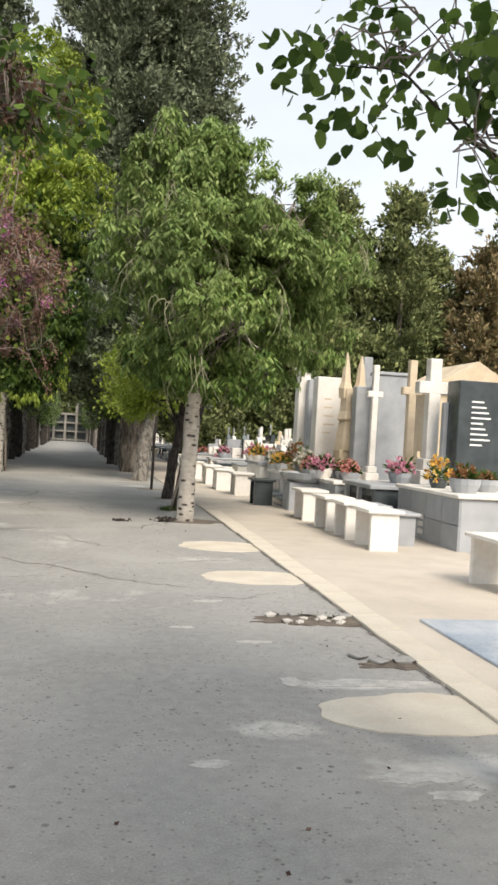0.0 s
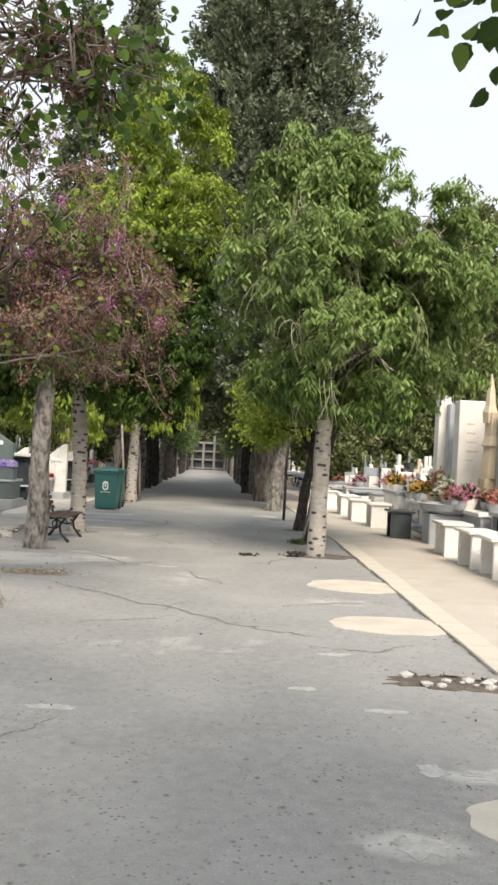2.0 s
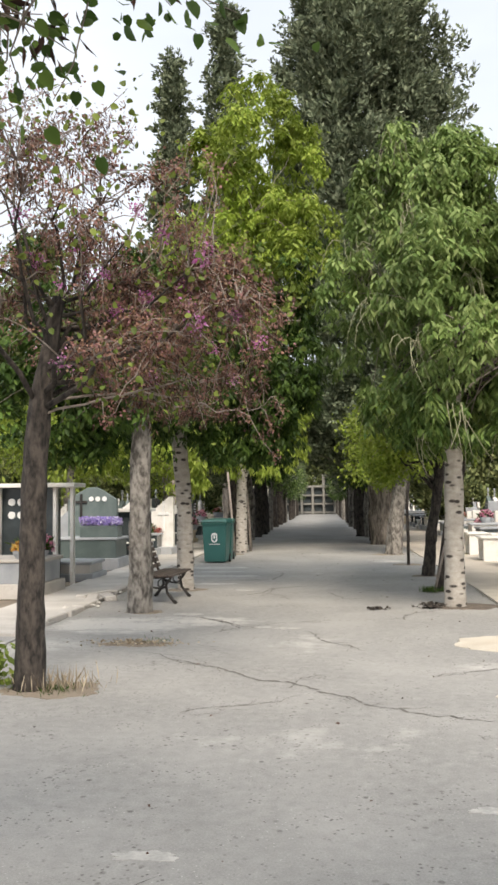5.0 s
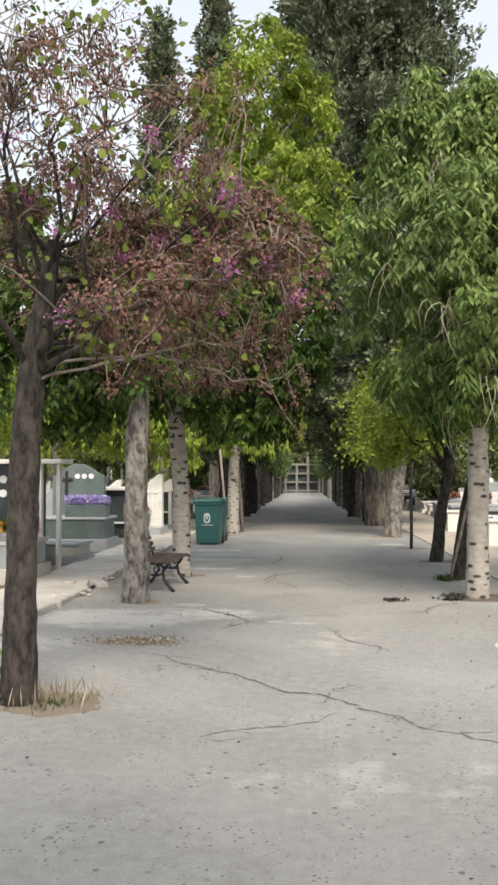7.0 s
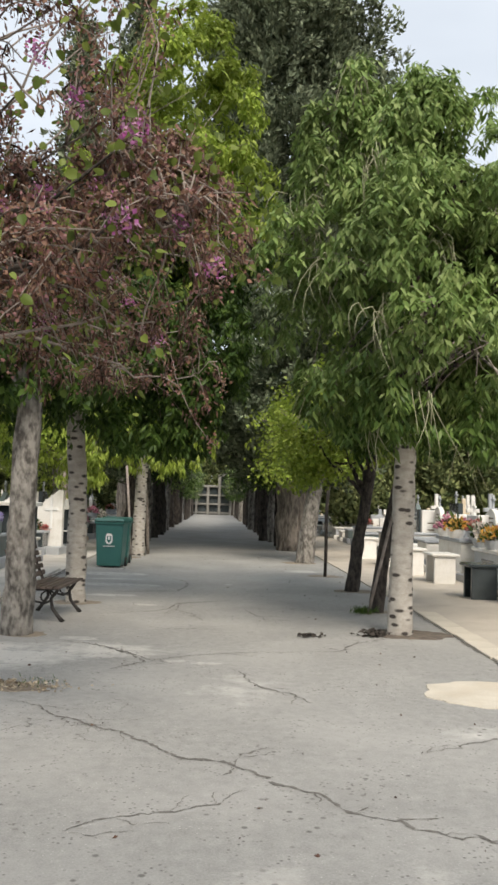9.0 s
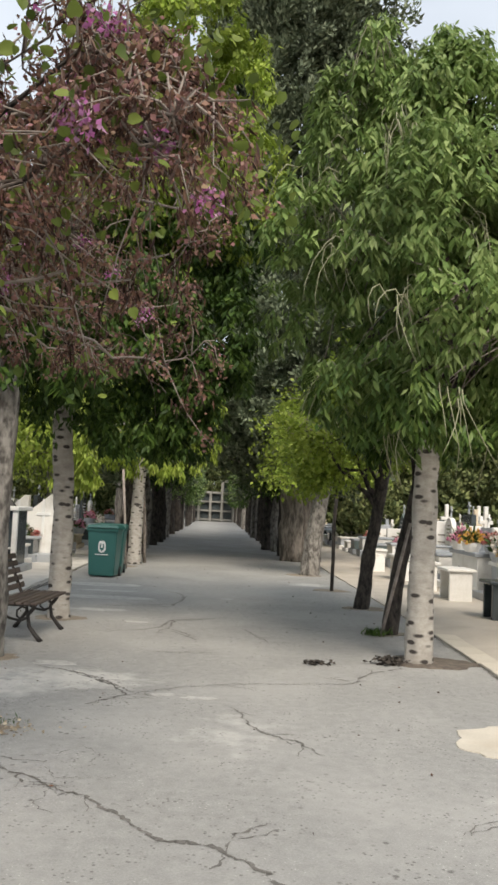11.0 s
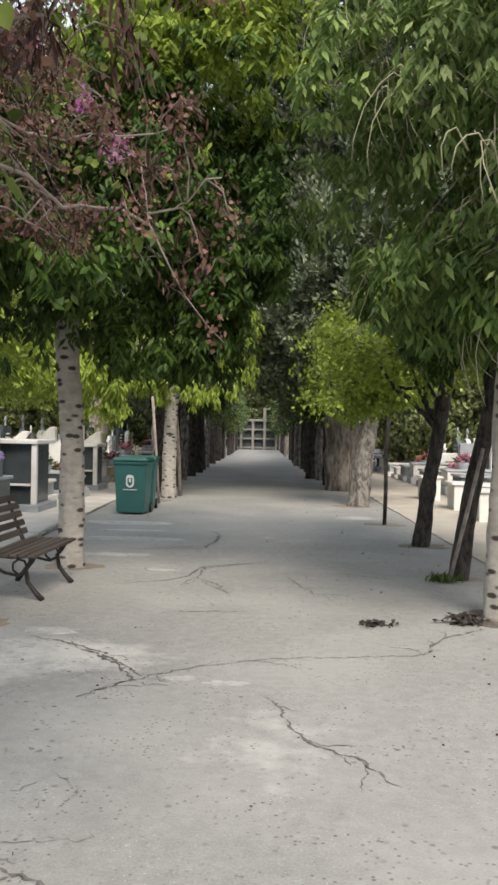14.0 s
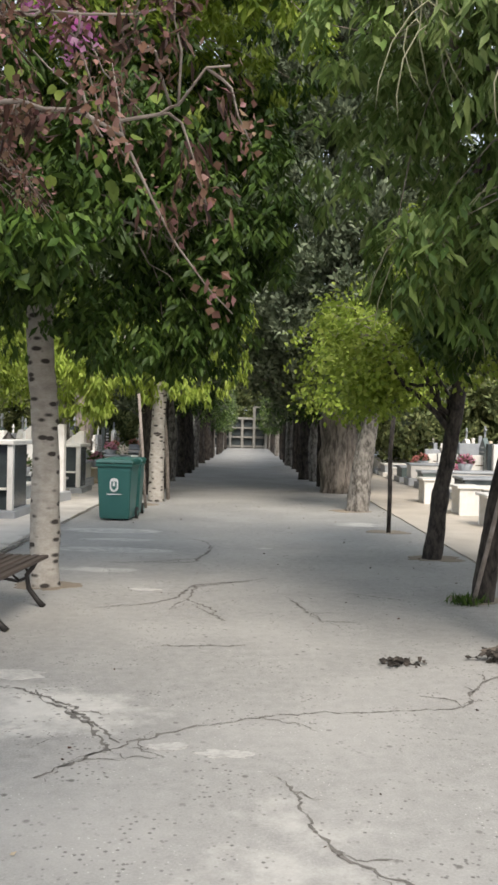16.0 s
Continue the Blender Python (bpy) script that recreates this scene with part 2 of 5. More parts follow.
M["pod_black"] = leaf_mat("black_pod", (0.012, 0.009, 0.009), (0.025, 0.017, 0.016), (0.05, 0.034, 0.03), trans=0.0)
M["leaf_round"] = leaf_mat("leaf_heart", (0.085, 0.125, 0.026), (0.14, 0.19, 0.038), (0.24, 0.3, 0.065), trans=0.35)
# heart leaves darkened for overhanging boughs; their backlit shade is in this colour
M["leaf_shade"] = leaf_mat("leaf_heart_shaded", (0.04, 0.08, 0.016), (0.07, 0.13, 0.025), (0.16, 0.25, 0.05), trans=0.4)
M["leaf_cypress"] = leaf_mat("leaf_cypress", (0.07, 0.093, 0.054), (0.12, 0.148, 0.09), (0.23, 0.265, 0.17), trans=0.02, rough=0.8)
M["leaf_hedge"] = leaf_mat("leaf_hedge", (0.06, 0.085, 0.034), (0.15, 0.185, 0.075), (0.33, 0.36, 0.15), trans=0.1, rough=0.8)
M["leaf_brown"] = leaf_mat("leaf_browned", (0.1, 0.105, 0.045), (0.2, 0.16, 0.08), (0.34, 0.26, 0.14), trans=0.1, rough=0.8)
M["magenta"] = leaf_mat("blossom_magenta", (0.4, 0.08, 0.28), (0.55, 0.2, 0.45), (0.62, 0.36, 0.52), trans=0.25)
M["blossom"] = leaf_mat("blossom", (0.2, 0.115, 0.075), (0.27, 0.145, 0.1), (0.33, 0.165, 0.17), (0.27, 0.19, 0.11), trans=0.2)
M["pod"] = leaf_mat("seed_pod", (0.03, 0.016, 0.012), (0.085, 0.042, 0.03), (0.17, 0.1, 0.07), trans=0.08)
M["marble"] = mat("white_marble", (0.66, 0.64, 0.59), (0.82, 0.8, 0.76), 2.0, 0.45, 0.08, 20, (0.55, 0.5, 0.42), 1.5, rand=0.08)
M["granite"] = mat("grey_granite", (0.27, 0.29, 0.31), (0.42, 0.44, 0.46), 3.0, 0.4, 0.05, 130, (0.36, 0.37, 0.37), 1.2, rand=0.15)
M["dark"] = mat("dark_granite", (0.035, 0.045, 0.048), (0.075, 0.09, 0.095), 3.0, 0.25, 0.03, 150, rand=0.1)
M["green"] = mat("green_granite", (0.09, 0.12, 0.115), (0.17, 0.21, 0.2), 3.0, 0.35, 0.03, 150, rand=0.1)
M["tan"] = mat("tan_limestone", (0.5, 0.4, 0.27), (0.7, 0.6, 0.45), 2.5, 0.8, 0.25, 40, (0.4, 0.32, 0.23), 1.2)
M["blue"] = mat("blue_grey_marble", (0.24, 0.3, 0.37), (0.42, 0.48, 0.55), 1.4, 0.2, 0.03, 25, (0.55, 0.58, 0.6), 1.0)
M["bin"] = mat("green_plastic", (0.028, 0.125, 0.112), (0.042, 0.16, 0.142), 2.0, 0.4, 0.05, 90, (0.05, 0.15, 0.13), 1.5)
M["bin_lid"] = mat("green_lid_plastic", (0.018, 0.1, 0.085), (0.028, 0.13, 0.11), 2.0, 0.45, 0.05, 90)
M["white"] = mat("white_paint", (0.74, 0.74, 0.72), (0.82, 0.82, 0.8), 3.0, 0.5, 0.05, 60)
M["rubber"] = mat("black_rubber", (0.015, 0.015, 0.015), (0.03, 0.03, 0.03), 5, 0.7, 0.1, 60)
M["iron"] = mat("dark_iron", (0.02, 0.019, 0.018), (0.045, 0.04, 0.036), 8, 0.55, 0.2, 60, (0.07, 0.05, 0.04), 6, metal=0.3)
M["slat"] = mat("brown_slat", (0.045, 0.033, 0.028), (0.1, 0.075, 0.062), 5, 0.6, 0.3, 50, stretch=(4, 0.4, 4), rand=0.1)
M["bronze"] = mat("bronze", (0.1, 0.075, 0.045), (0.2, 0.15, 0.09), 6, 0.45, 0.1, 50, metal=0.7)
M["fl_pink"] = leaf_mat("petal_pink", (0.6, 0.12, 0.28), (0.72, 0.3, 0.42), (0.8, 0.62, 0.62))
M["fl_lilac"] = leaf_mat("petal_lilac", (0.3, 0.22, 0.6), (0.5, 0.4, 0.75), (0.75, 0.7, 0.85))
M["fl_orange"] = leaf_mat("petal_orange", (0.75, 0.3, 0.06), (0.8, 0.5, 0.1), (0.8, 0.68, 0.3))
M["fl_white"] = leaf_mat("petal_white", (0.75, 0.72, 0.62), (0.8, 0.78, 0.72), (0.75, 0.6, 0.55))
M["fl_red"] = leaf_mat("petal_red", (0.5, 0.08, 0.1), (0.65, 0.25, 0.22), (0.75, 0.5, 0.42))
M["dry_leaf"] = leaf_mat("dry_leaf", (0.2, 0.155, 0.1), (0.34, 0.28, 0.2), (0.5, 0.43, 0.32), trans=0.05)
M["fl_dry"] = leaf_mat("dry_grass", (0.25, 0.1, 0.04), (0.35, 0.17, 0.08), (0.4, 0.28, 0.14))


# ---- mesh helpers ----
def link(name, me, material, parent=None, label="", smooth=False):
    me.materials.append(material)
    if smooth:
        me.polygons.foreach_set("use_smooth", [True] * len(me.polygons))
    ob = new(name, me)
    if parent is not None:
        ob.parent = parent
    return tagged(ob, label)


def part(name, bm, material, parent=None, label="", smooth=False):
    me = bpy.data.meshes.new(name)
    bmesh.ops.recalc_face_normals(bm, faces=bm.faces)
    bm.to_mesh(me)
    bm.free()
    return link(name, me, material, parent, label, smooth)


def thing(name, m, label, category, group="", kind=""):
    ob = new(name)
    ob.empty_display_size = 0.2
    ob.matrix_world = m
    return tagged(ob, label, category, group, kind)


def box(bm, x0, y0, z0, x1, y1, z1, bevel=0.008):
    b = bmesh.new()
    bmesh.ops.create_cube(b, size=1.0)
    for v in b.verts:
        v.co = Vector(((x0 + x1) / 2 + v.co.x * (x1 - x0), (y0 + y1) / 2 + v.co.y * (y1 - y0), (z0 + z1) / 2 + v.co.z * (z1 - z0)))
    if bevel:
        bmesh.ops.bevel(b, geom=b.edges[:], offset=bevel, segments=1, affect="EDGES")
    add(bm, b)
    return bm


def add(bm, b, m=None):
    """Joins b into bm."""
    vs = [bm.verts.new(m @ v.co if m else v.co) for v in b.verts]
    b.verts.index_update()
    for f in b.faces:
        bm.faces.new([vs[v.index] for v in f.verts])
    b.free()


def boxes(*rows, bevel=0.008):
    bm = bmesh.new()
    for r in rows:
        box(bm, *r, bevel=bevel)
    return bm


def prism(pts, y0, y1, bevel=0.006):
    """An outline in x and z drawn out from y0 to y1."""
    bm = bmesh.new()
    a = [bm.verts.new((x, y0, z)) for x, z in pts]
    b = [bm.verts.new((x, y1, z)) for x, z in pts]
    bm.faces.new(a)
    bm.faces.new(b[::-1])
    for i in range(len(pts)):
        bm.faces.new((a[i], b[i], b[i - 1], a[i - 1]))
    bmesh.ops.recalc_face_normals(bm, faces=bm.faces)
    if bevel:
        bmesh.ops.bevel(bm, geom=bm.edges[:], offset=bevel, segments=1, affect="EDGES")
    return bm


def lathe(profile, n=20, m=None):
    bm = bmesh.new()
    rings = [[bm.verts.new((r * math.cos(2 * math.pi * i / n), r * math.sin(2 * math.pi * i / n), z)) for i in range(n)] for r, z in profile]
    for a, b in zip(rings, rings[1:]):
        for i in range(n):
            bm.faces.new((a[i - 1], a[i], b[i], b[i - 1]))
    bm.faces.new(rings[0][::-1])
    bm.faces.new(rings[-1])
    if m:
        bm.transform(m)
    return bm


def tube(verts, faces, pts, radii, sides=6, rough=0.0, seed=0.0):
    """Adds a tapered round limb along pts to the lists."""
    pts = [Vector(p) for p in pts]
    start = len(verts)
    for i, p in enumerate(pts):
        d = (pts[min(i + 1, len(pts) - 1)] - pts[max(i - 1, 0)]).normalized()
        u = d.orthogonal().normalized() if i == 0 else (u - d * u.dot(d)).normalized()
        w = d.cross(u)
        for k in range(sides):
            a = 2 * math.pi * k / sides
            o = u * math.cos(a) + w * math.sin(a)
            r = radii[i]
            if rough:
                r *= 1 + rough * (noise.noise(Vector((o.x * 2.2 + seed, o.y * 2.2, p.z * 2.0))) + 0.6 * noise.noise(Vector((o.x * 6 + seed, o.y * 6, p.z * 4.0))) + 0.45 * noise.noise(Vector((o.x * 13 + seed, o.y * 13, p.z * 9.0))))
            verts.append(p + o * r)
    for i in range(len(pts) - 1):
        for k in range(sides):
            a, b = start + i * sides + k, start + i * sides + (k + 1) % sides
            faces.append((a, b, b + sides, a + sides))
    faces.append(tuple(start + k for k in range(sides))[::-1])
    faces.append(tuple(start + (len(pts) - 1) * sides + k for k in range(sides)))


def bend(a, b, sag, n, rng, wob=0.04):
    """Points from a to b along a bowed, uneven line."""
    a, b = Vector(a), Vector(b)
    out = []
    for i in range(n + 1):
        s = i / n
        p = a.lerp(b, s) + Vector((0, 0, sag * 4 * s * (1 - s)))
        if 0 < i < n:
            p += Vector(rng.normal(0, wob, 3))
        out.append(p)
    return out


def raw(name, verts, faces, material, parent=None, label="", smooth=True):
    me = bpy.data.meshes.new(name)
    me.from_pydata([tuple(v) for v in verts], [], faces)
    return link(name, me, material, parent, label, smooth)


def leaf_cloud(name, pos, way, size, width, material, parent=None, rng=None, fold=0.25, label="", shape=0.45, full=False, kind="", face=None):
    """One mesh of many folded leaves: base points, directions, lengths. full: rounded, six-cornered leaves; face: where the upper sides look."""
    n = len(pos)
    way = way / np.linalg.norm(way, axis=1, keepdims=True)
    rnd = rng.normal(size=(n, 3)) if face is None else face + rng.normal(0, 0.38, (n, 3))
    side = np.cross(way, rnd)
    side /= np.linalg.norm(side, axis=1, keepdims=True) + 1e-9
    up = np.cross(side, way)
    L = size[:, None]
    rim = ((0.06, 0.0), (0.0, 0.42), (0.2, 0.85), (0.48, 0.95), (0.76, 0.6), (1.0, 0.0), (0.76, -0.6), (0.48, -0.95), (0.2, -0.85), (0.0, -0.42)) if full else ((0.0, 0.0), (shape, 1.0), (1.0, 0.0), (shape, -1.0))
    k = len(rim)
    v = np.empty((n, k, 3))
    for i, (a, b) in enumerate(rim):
        v[:, i] = pos + way * L * a + side * L * width * b + up * L * (fold * width * abs(b) - 0.1 * a * a)
    half = k // 2
    tris = [(0, i, i + 1) for i in range(1, half)] + [(0, i, i + 1) for i in range(half, k - 1)]
    me = bpy.data.meshes.new(name)
    me.vertices.add(n * k)
    me.vertices.foreach_set("co", v.reshape(-1))
    idx = np.arange(n)[:, None] * k
    tri = np.concatenate([idx + np.array([t]) for t in tris], axis=1).reshape(-1)
    me.loops.add(len(tri))
    me.loops.foreach_set("vertex_index", tri.astype(np.int32))
    me.polygons.add(len(tri) // 3)
    me.polygons.foreach_set("loop_start", np.arange(0, len(tri), 3, dtype=np.int32))
    me.update(calc_edges=True)
    return tagged(link(name, me, material, parent, label), kind=kind)


def lobe_points(rng, lobes, n, shell=0.5, seed=0.0, lump=0.35, sub=16, inner=0.16):
    """Points in ellipsoids (cx, cy, cz, rx, ry, rz, share), gathered in rounded boughs near the outside, with a few inside."""
    balls = []
    for c in lobes:
        k = max(6, int(sub * (c[3] * c[5]) ** 0.6))
        for j in range(k):
            d = Vector(rng.normal(size=3)).normalized()
            r = rng.uniform(0.6, 0.95)
            balls.append((c[0] + d.x * c[3] * r, c[1] + d.y * c[4] * r, c[2] + d.z * c[5] * r, rng.uniform(0.22, 0.42) * (c[3] * c[4] * c[5]) ** (1 / 3) * (1 + lump * 0.3), c[6] / k, d.x, d.y, d.z))
    balls = np.array(balls)
    pick = rng.choice(len(balls), n, p=balls[:, 4] / balls[:, 4].sum())
    d = rng.normal(size=(n, 3))
    q = balls[pick]
    d = d / np.linalg.norm(d, axis=1, keepdims=True) + q[:, 5:8] * 0.45 + np.array([0, 0, 0.3])
    d /= np.linalg.norm(d, axis=1, keepdims=True)
    r = (shell + (1 - shell) * rng.random(n)) ** 0.7
    pts = q[:, :3] + d * (q[:, 3] * r)[:, None]
    out = d * 0.8 + q[:, 5:8] * 0.5
    deep = rng.random(n) < inner
    cent = np.array([c[:3] for c in lobes]).mean(0)
    pts[deep] = cent + (pts[deep] - cent) * rng.uniform(0.2, 0.75, (deep.sum(), 1))
    return pts, out / np.linalg.norm(out, axis=1, keepdims=True)


# ---- ground, road, pavements ----
def drift(y):
    """The avenue's slow bend to the left."""
    return -0.0195 * max(y - 14.0, 0.0)


def strip(name, left, right, y0, y1, z, thick, material, label, category, step=2.0, uneven=0.0):
    """A slab between two lines x = left(y), right(y)."""
    bm = bmesh.new()
    n = max(1, round((y1 - y0) / step))
    rows = []
    for i in range(n + 1):
        y = y0 + (y1 - y0) * i / n
        a, b = left(y), right(y)
        if uneven:
            a += uneven * noise.noise(Vector((0.3, y * 1.7, 0)))
            b += uneven * noise.noise(Vector((9.3, y * 1.7, 0)))
        rows.append([bm.verts.new(p) for p in ((a, y, z), (b, y, z), (b, y, z - thick), (a, y, z - thick))])
    for p, q in zip(rows, rows[1:]):
        for k in range(4):
            bm.faces.new((p[k], p[(k + 1) % 4], q[(k + 1) % 4], q[k]))
    bm.faces.new(rows[0])
    bm.faces.new(rows[-1][::-1])
    return tagged(part(name, bm, material), label, category, kind="structure")


ground = part("ground", boxes((-700, -700, -0.5, 700, 700, -0.035), bevel=0), M["earth"])
tagged(ground, "bare earth and gravel ground around the graves", "ground", kind="structure")
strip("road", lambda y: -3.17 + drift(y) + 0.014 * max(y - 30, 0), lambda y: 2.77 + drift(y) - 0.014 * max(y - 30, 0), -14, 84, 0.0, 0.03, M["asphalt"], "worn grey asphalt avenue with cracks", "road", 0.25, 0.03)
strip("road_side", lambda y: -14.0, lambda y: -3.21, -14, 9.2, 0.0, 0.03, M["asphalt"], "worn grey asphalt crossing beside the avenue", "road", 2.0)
strip("pavement_right", lambda y: 2.75 + drift(y) - 0.014 * max(y - 30, 0), lambda y: 5.9 + drift(y), -14, 84, 0.022, 0.05, M["beige"], "beige concrete pavement beside the graves", "pavement", 0.25, 0.025)
strip("pavement_left", lambda y: -4.4 + drift(y), lambda y: -3.21 + drift(y) + 0.014 * max(y - 30, 0), 9.24, 84, 0.03, 0.06, M["concrete"], "broken grey concrete pavement with a worn edge", "pavement", 0.25, 0.04)


def ribbon(name, pts, width, z, material, label, category, rng):
    """A thin uneven line on the ground along pts."""
    fine, ox, oy = [], 0.0, 0.0
    for a, b in zip(pts, pts[1:]):
        n = max(2, int(math.dist(a, b) / 0.022))
        for i in range(n):
            s = i / n
            ox, oy = ox * 0.86 + rng.normal(0, 0.011), oy * 0.86 + rng.normal(0, 0.011)
            fine.append((a[0] + (b[0] - a[0]) * s + ox, a[1] + (b[1] - a[1]) * s + oy))
    fine.append(pts[-1])
    verts, faces = [], []
    for i, (x, y) in enumerate(fine):
        p, q = fine[max(i - 1, 0)], fine[min(i + 1, len(fine) - 1)]
        dx, dy = q[0] - p[0], q[1] - p[1]
        k = math.hypot(dx, dy) + 1e-6
        w = width * abs(rng.normal(0.6, 0.4)) * (0.25 + math.sin(math.pi * (i + 0.5) / len(fine)) ** 0.5) * 0.5
        verts += [(x - dy / k * w, y + dx / k * w, z), (x + dy / k * w, y - dx / k * w, z)]
        if i:
            j = 2 * i
            faces.append((j - 2, j - 1, j + 1, j))
    return tagged(raw(name, verts, faces, material, smooth=False), label, category, kind="stuff")


rg = np.random.default_rng(5)
CRACKS = [
    ([(-1.58, 8.3), (-1.3, 8.16), (-1.11, 7.86), (-0.66, 7.54), (-0.42, 7.18), (-0.2, 6.97), (0.09, 6.87), (0.26, 6.6), (0.53, 6.43), (0.66, 6.17), (0.88, 6.06), (1.09, 5.9), (1.6, 5.75)], 0.05),
    ([(0.09, 6.87), (0.14, 7.05), (0.31, 7.24)], 0.03),
    ([(-0.74, 5.83), (-0.5, 6.01), (-0.24, 6.1), (-0.01, 6.23), (0.16, 6.45)], 0.025),
    ([(0.07, 9.67), (0.21, 9.5), (0.22, 9.13), (0.31, 8.93), (0.45, 8.79), (0.57, 8.68), (0.73, 8.43)], 0.035),
    ([(-0.94, 9.53), (-0.87, 9.79), (-0.68, 9.92), (-0.38, 10.24), (0.03, 10.46), (0.65, 10.57), (1.19, 10.7), (1.36, 10.85)], 0.03),
    ([(-1.36, 10.85), (-1.05, 10.46), (-0.7, 10.0)], 0.05),
    ([(-0.66, 17.35), (-0.71, 16.46), (-0.88, 15.82), (-1.79, 15.69)], 0.06),
    ([(-0.8, 13.19), (-0.68, 13.95), (-0.65, 14.29), (0.08, 14.87)], 0.045),
    ([(-0.69, 13.48), (-0.29, 12.8)], 0.03),
    ([(0.89, 14.14), (1.39, 13.88)], 0.04),
    ([(1.2, 10.7), (1.32, 11.0), (1.49, 11.29), (1.85, 11.61)], 0.05),
    ([(0.45, 13.2), (0.5, 12.9), (0.85, 12.85)], 0.035),
    ([(1.3, 7.2), (1.9, 7.6), (2.6, 7.7)], 0.03),
    ([(1.35, 5.4), (1.9, 5.2), (2.3, 5.6)], 0.03),
    ([(-0.75, 2.3), (-0.6, 2.7), (-0.3, 3.2)], 0.02),
]
for pts, w in CRACKS:
    ribbon("crack", pts, w * 0.5, 0.003, M["crack"], "jagged dark crack in the worn asphalt", "crack", rg)
    for a, b in zip(pts, pts[1:]):
        if rg.random() < 0.75:
            turn = math.atan2(b[1] - a[1], b[0] - a[0]) + rg.choice((-1, 1)) * rg.uniform(0.3, 0.9)
            d = rg.uniform(0.1, 0.32)
            mid = (a[0] + d * 0.5 * math.cos(turn), a[1] + d * 0.5 * math.sin(turn))
            turn += rg.normal(0, 0.4)
            ribbon("crack", [a, mid, (mid[0] + d * 0.6 * math.cos(turn), mid[1] + d * 0.6 * math.sin(turn))], w * 0.24, 0.003, M["crack"], "fine branching crack in the worn asphalt", "crack", rg)
for i in range(16):
    a = rg.random() * 6.28
    x, y = -1.05 + rg.normal(0, 0.32), 7.75 + rg.normal(0, 0.28)
    if i > 12:
        x, y = -1.0 + rg.normal(0, 0.25), 10.2 + rg.normal(0, 0.2)
    d = rg.uniform(0.08, 0.22)
    ribbon("crack", [(x, y), (x + d * math.cos(a), y + d * math.sin(a)), (x + 1.8 * d * math.cos(a + 0.5), y + 1.8 * d * math.sin(a + 0.5))], 0.006, 0.003, M["crack"], "fine branching crack in the worn asphalt", "crack", rg)
for w, pts in [(0.03, [(-1.9, 15.75), (-1.25, 15.85), (-0.8, 16.2), (-0.69, 16.6), (-0.72, 17.6), (-1.1, 18.1)]), (0.03, [(-1.5, 13.15), (-1.05, 13.35), (-0.78, 13.75), (-0.66, 14.4), (0.0, 14.75)]),
               (0.022, [(-0.72, 13.7), (-0.45, 13.3), (-0.3, 12.8)]), (0.02, [(-0.85, 11.9), (-0.43, 11.97), (-0.1, 12.02)]), (0.024, [(-1.7, 10.95), (-1.1, 10.6), (-0.75, 9.95), (-1.0, 9.55)]), (0.02, [(0.25, 13.9), (0.45, 13.2), (0.75, 13.25)])]:
    ribbon("crack", pts, w, 0.003, M["crack"], "jagged dark crack in the worn asphalt", "crack", rg)
ribbon("joint", [(2.735, -6), (2.73, 2), (2.74, 6), (2.73, 11), (2.73, 14)], 0.03, 0.005, M["crack"], "dirt filled gap between asphalt and pavement", "joint", rg)
ribbon("joint", [(-3.19, 9.4), (-3.23, 11.7), (-3.22, 13.0), (-3.27, 20)], 0.07, 0.034, M["crack"], "dirt filled gap along broken pavement edge", "joint", rg)


def blob(name, cx, cy, rx, ry, z, thick, material, label, category, seed, rough=0.1, cut=None, n=48, kind="structure"):
    """A flat patch with an uneven round outline; cut: x past which it is straight."""
    bm = bmesh.new()
    top = []
    for i in range(n):
        a = 2 * math.pi * i / n
        k = 1 + rough * noise.noise(Vector((math.cos(a) * 2 + seed, math.sin(a) * 2, seed))) + rough * 0.5 * noise.noise(Vector((math.cos(a) * 7 + seed, math.sin(a) * 7, 0)))
        x, y = cx + rx * k * math.cos(a), cy + ry * k * math.sin(a)
        top.append((min(x, cut) if cut else x, y))
    up = [bm.verts.new((x, y, z)) for x, y in top]
    lo = [bm.verts.new((x + (x - cx) * 0.01, y + (y - cy) * 0.01, z - thick)) for x, y in top]
    bm.faces.new(up)
    for i in range(n):
        bm.faces.new((up[i - 1], lo[i - 1], lo[i], up[i]))
    return tagged(part(name, bm, material), label, category, kind=kind)


for i, (x, y, rx, ry) in enumerate([(2.28, 8.87, 0.6, 0.5), (2.28, 6.42, 0.62, 0.42), (2.42, 1.97, 0.66, 0.36)]):
    blob("tree_pit_cap", x, y, rx, ry, 0.008, 0.02, M["patch"], "round beige concrete cap over a former tree pit", "patch", 3.1 * i + 1, 0.12, cut=2.74)
blob("tree_pit", 2.36, 4.36, 0.52, 0.2, 0.006, 0.02, M["soil"], "broken asphalt pit with soil and rubble", "pit", 4.4, 0.4, cut=2.9)
blob("tree_pit", 2.62, 3.0, 0.3, 0.12, 0.006, 0.02, M["soil"], "broken asphalt pit with soil and rubble", "pit", 8.2, 0.4, cut=2.9)
blob("tree_pit", 2.22, 12.0, 0.5, 0.36, 0.006, 0.02, M["soil"], "sunken earth pit around a tree trunk", "pit", 6.2, 0.3)
for x, y, s in [(2.1, 14.0, .35), (2.25, 16.7, .45), (2.05, 19.5, .4), (-1.9, 6.55, .5), (-2.25, 11.3, .3), (-2.17, 14.15, .4), (1.8, 23, .5), (-2.5, 23.4, .4)]:
    blob("tree_pit", x, y, s * 0.8, s * 0.6, 0.005, 0.02, M["earth"], "earth pit around a tree trunk", "pit", x * 3 + y, 0.35)
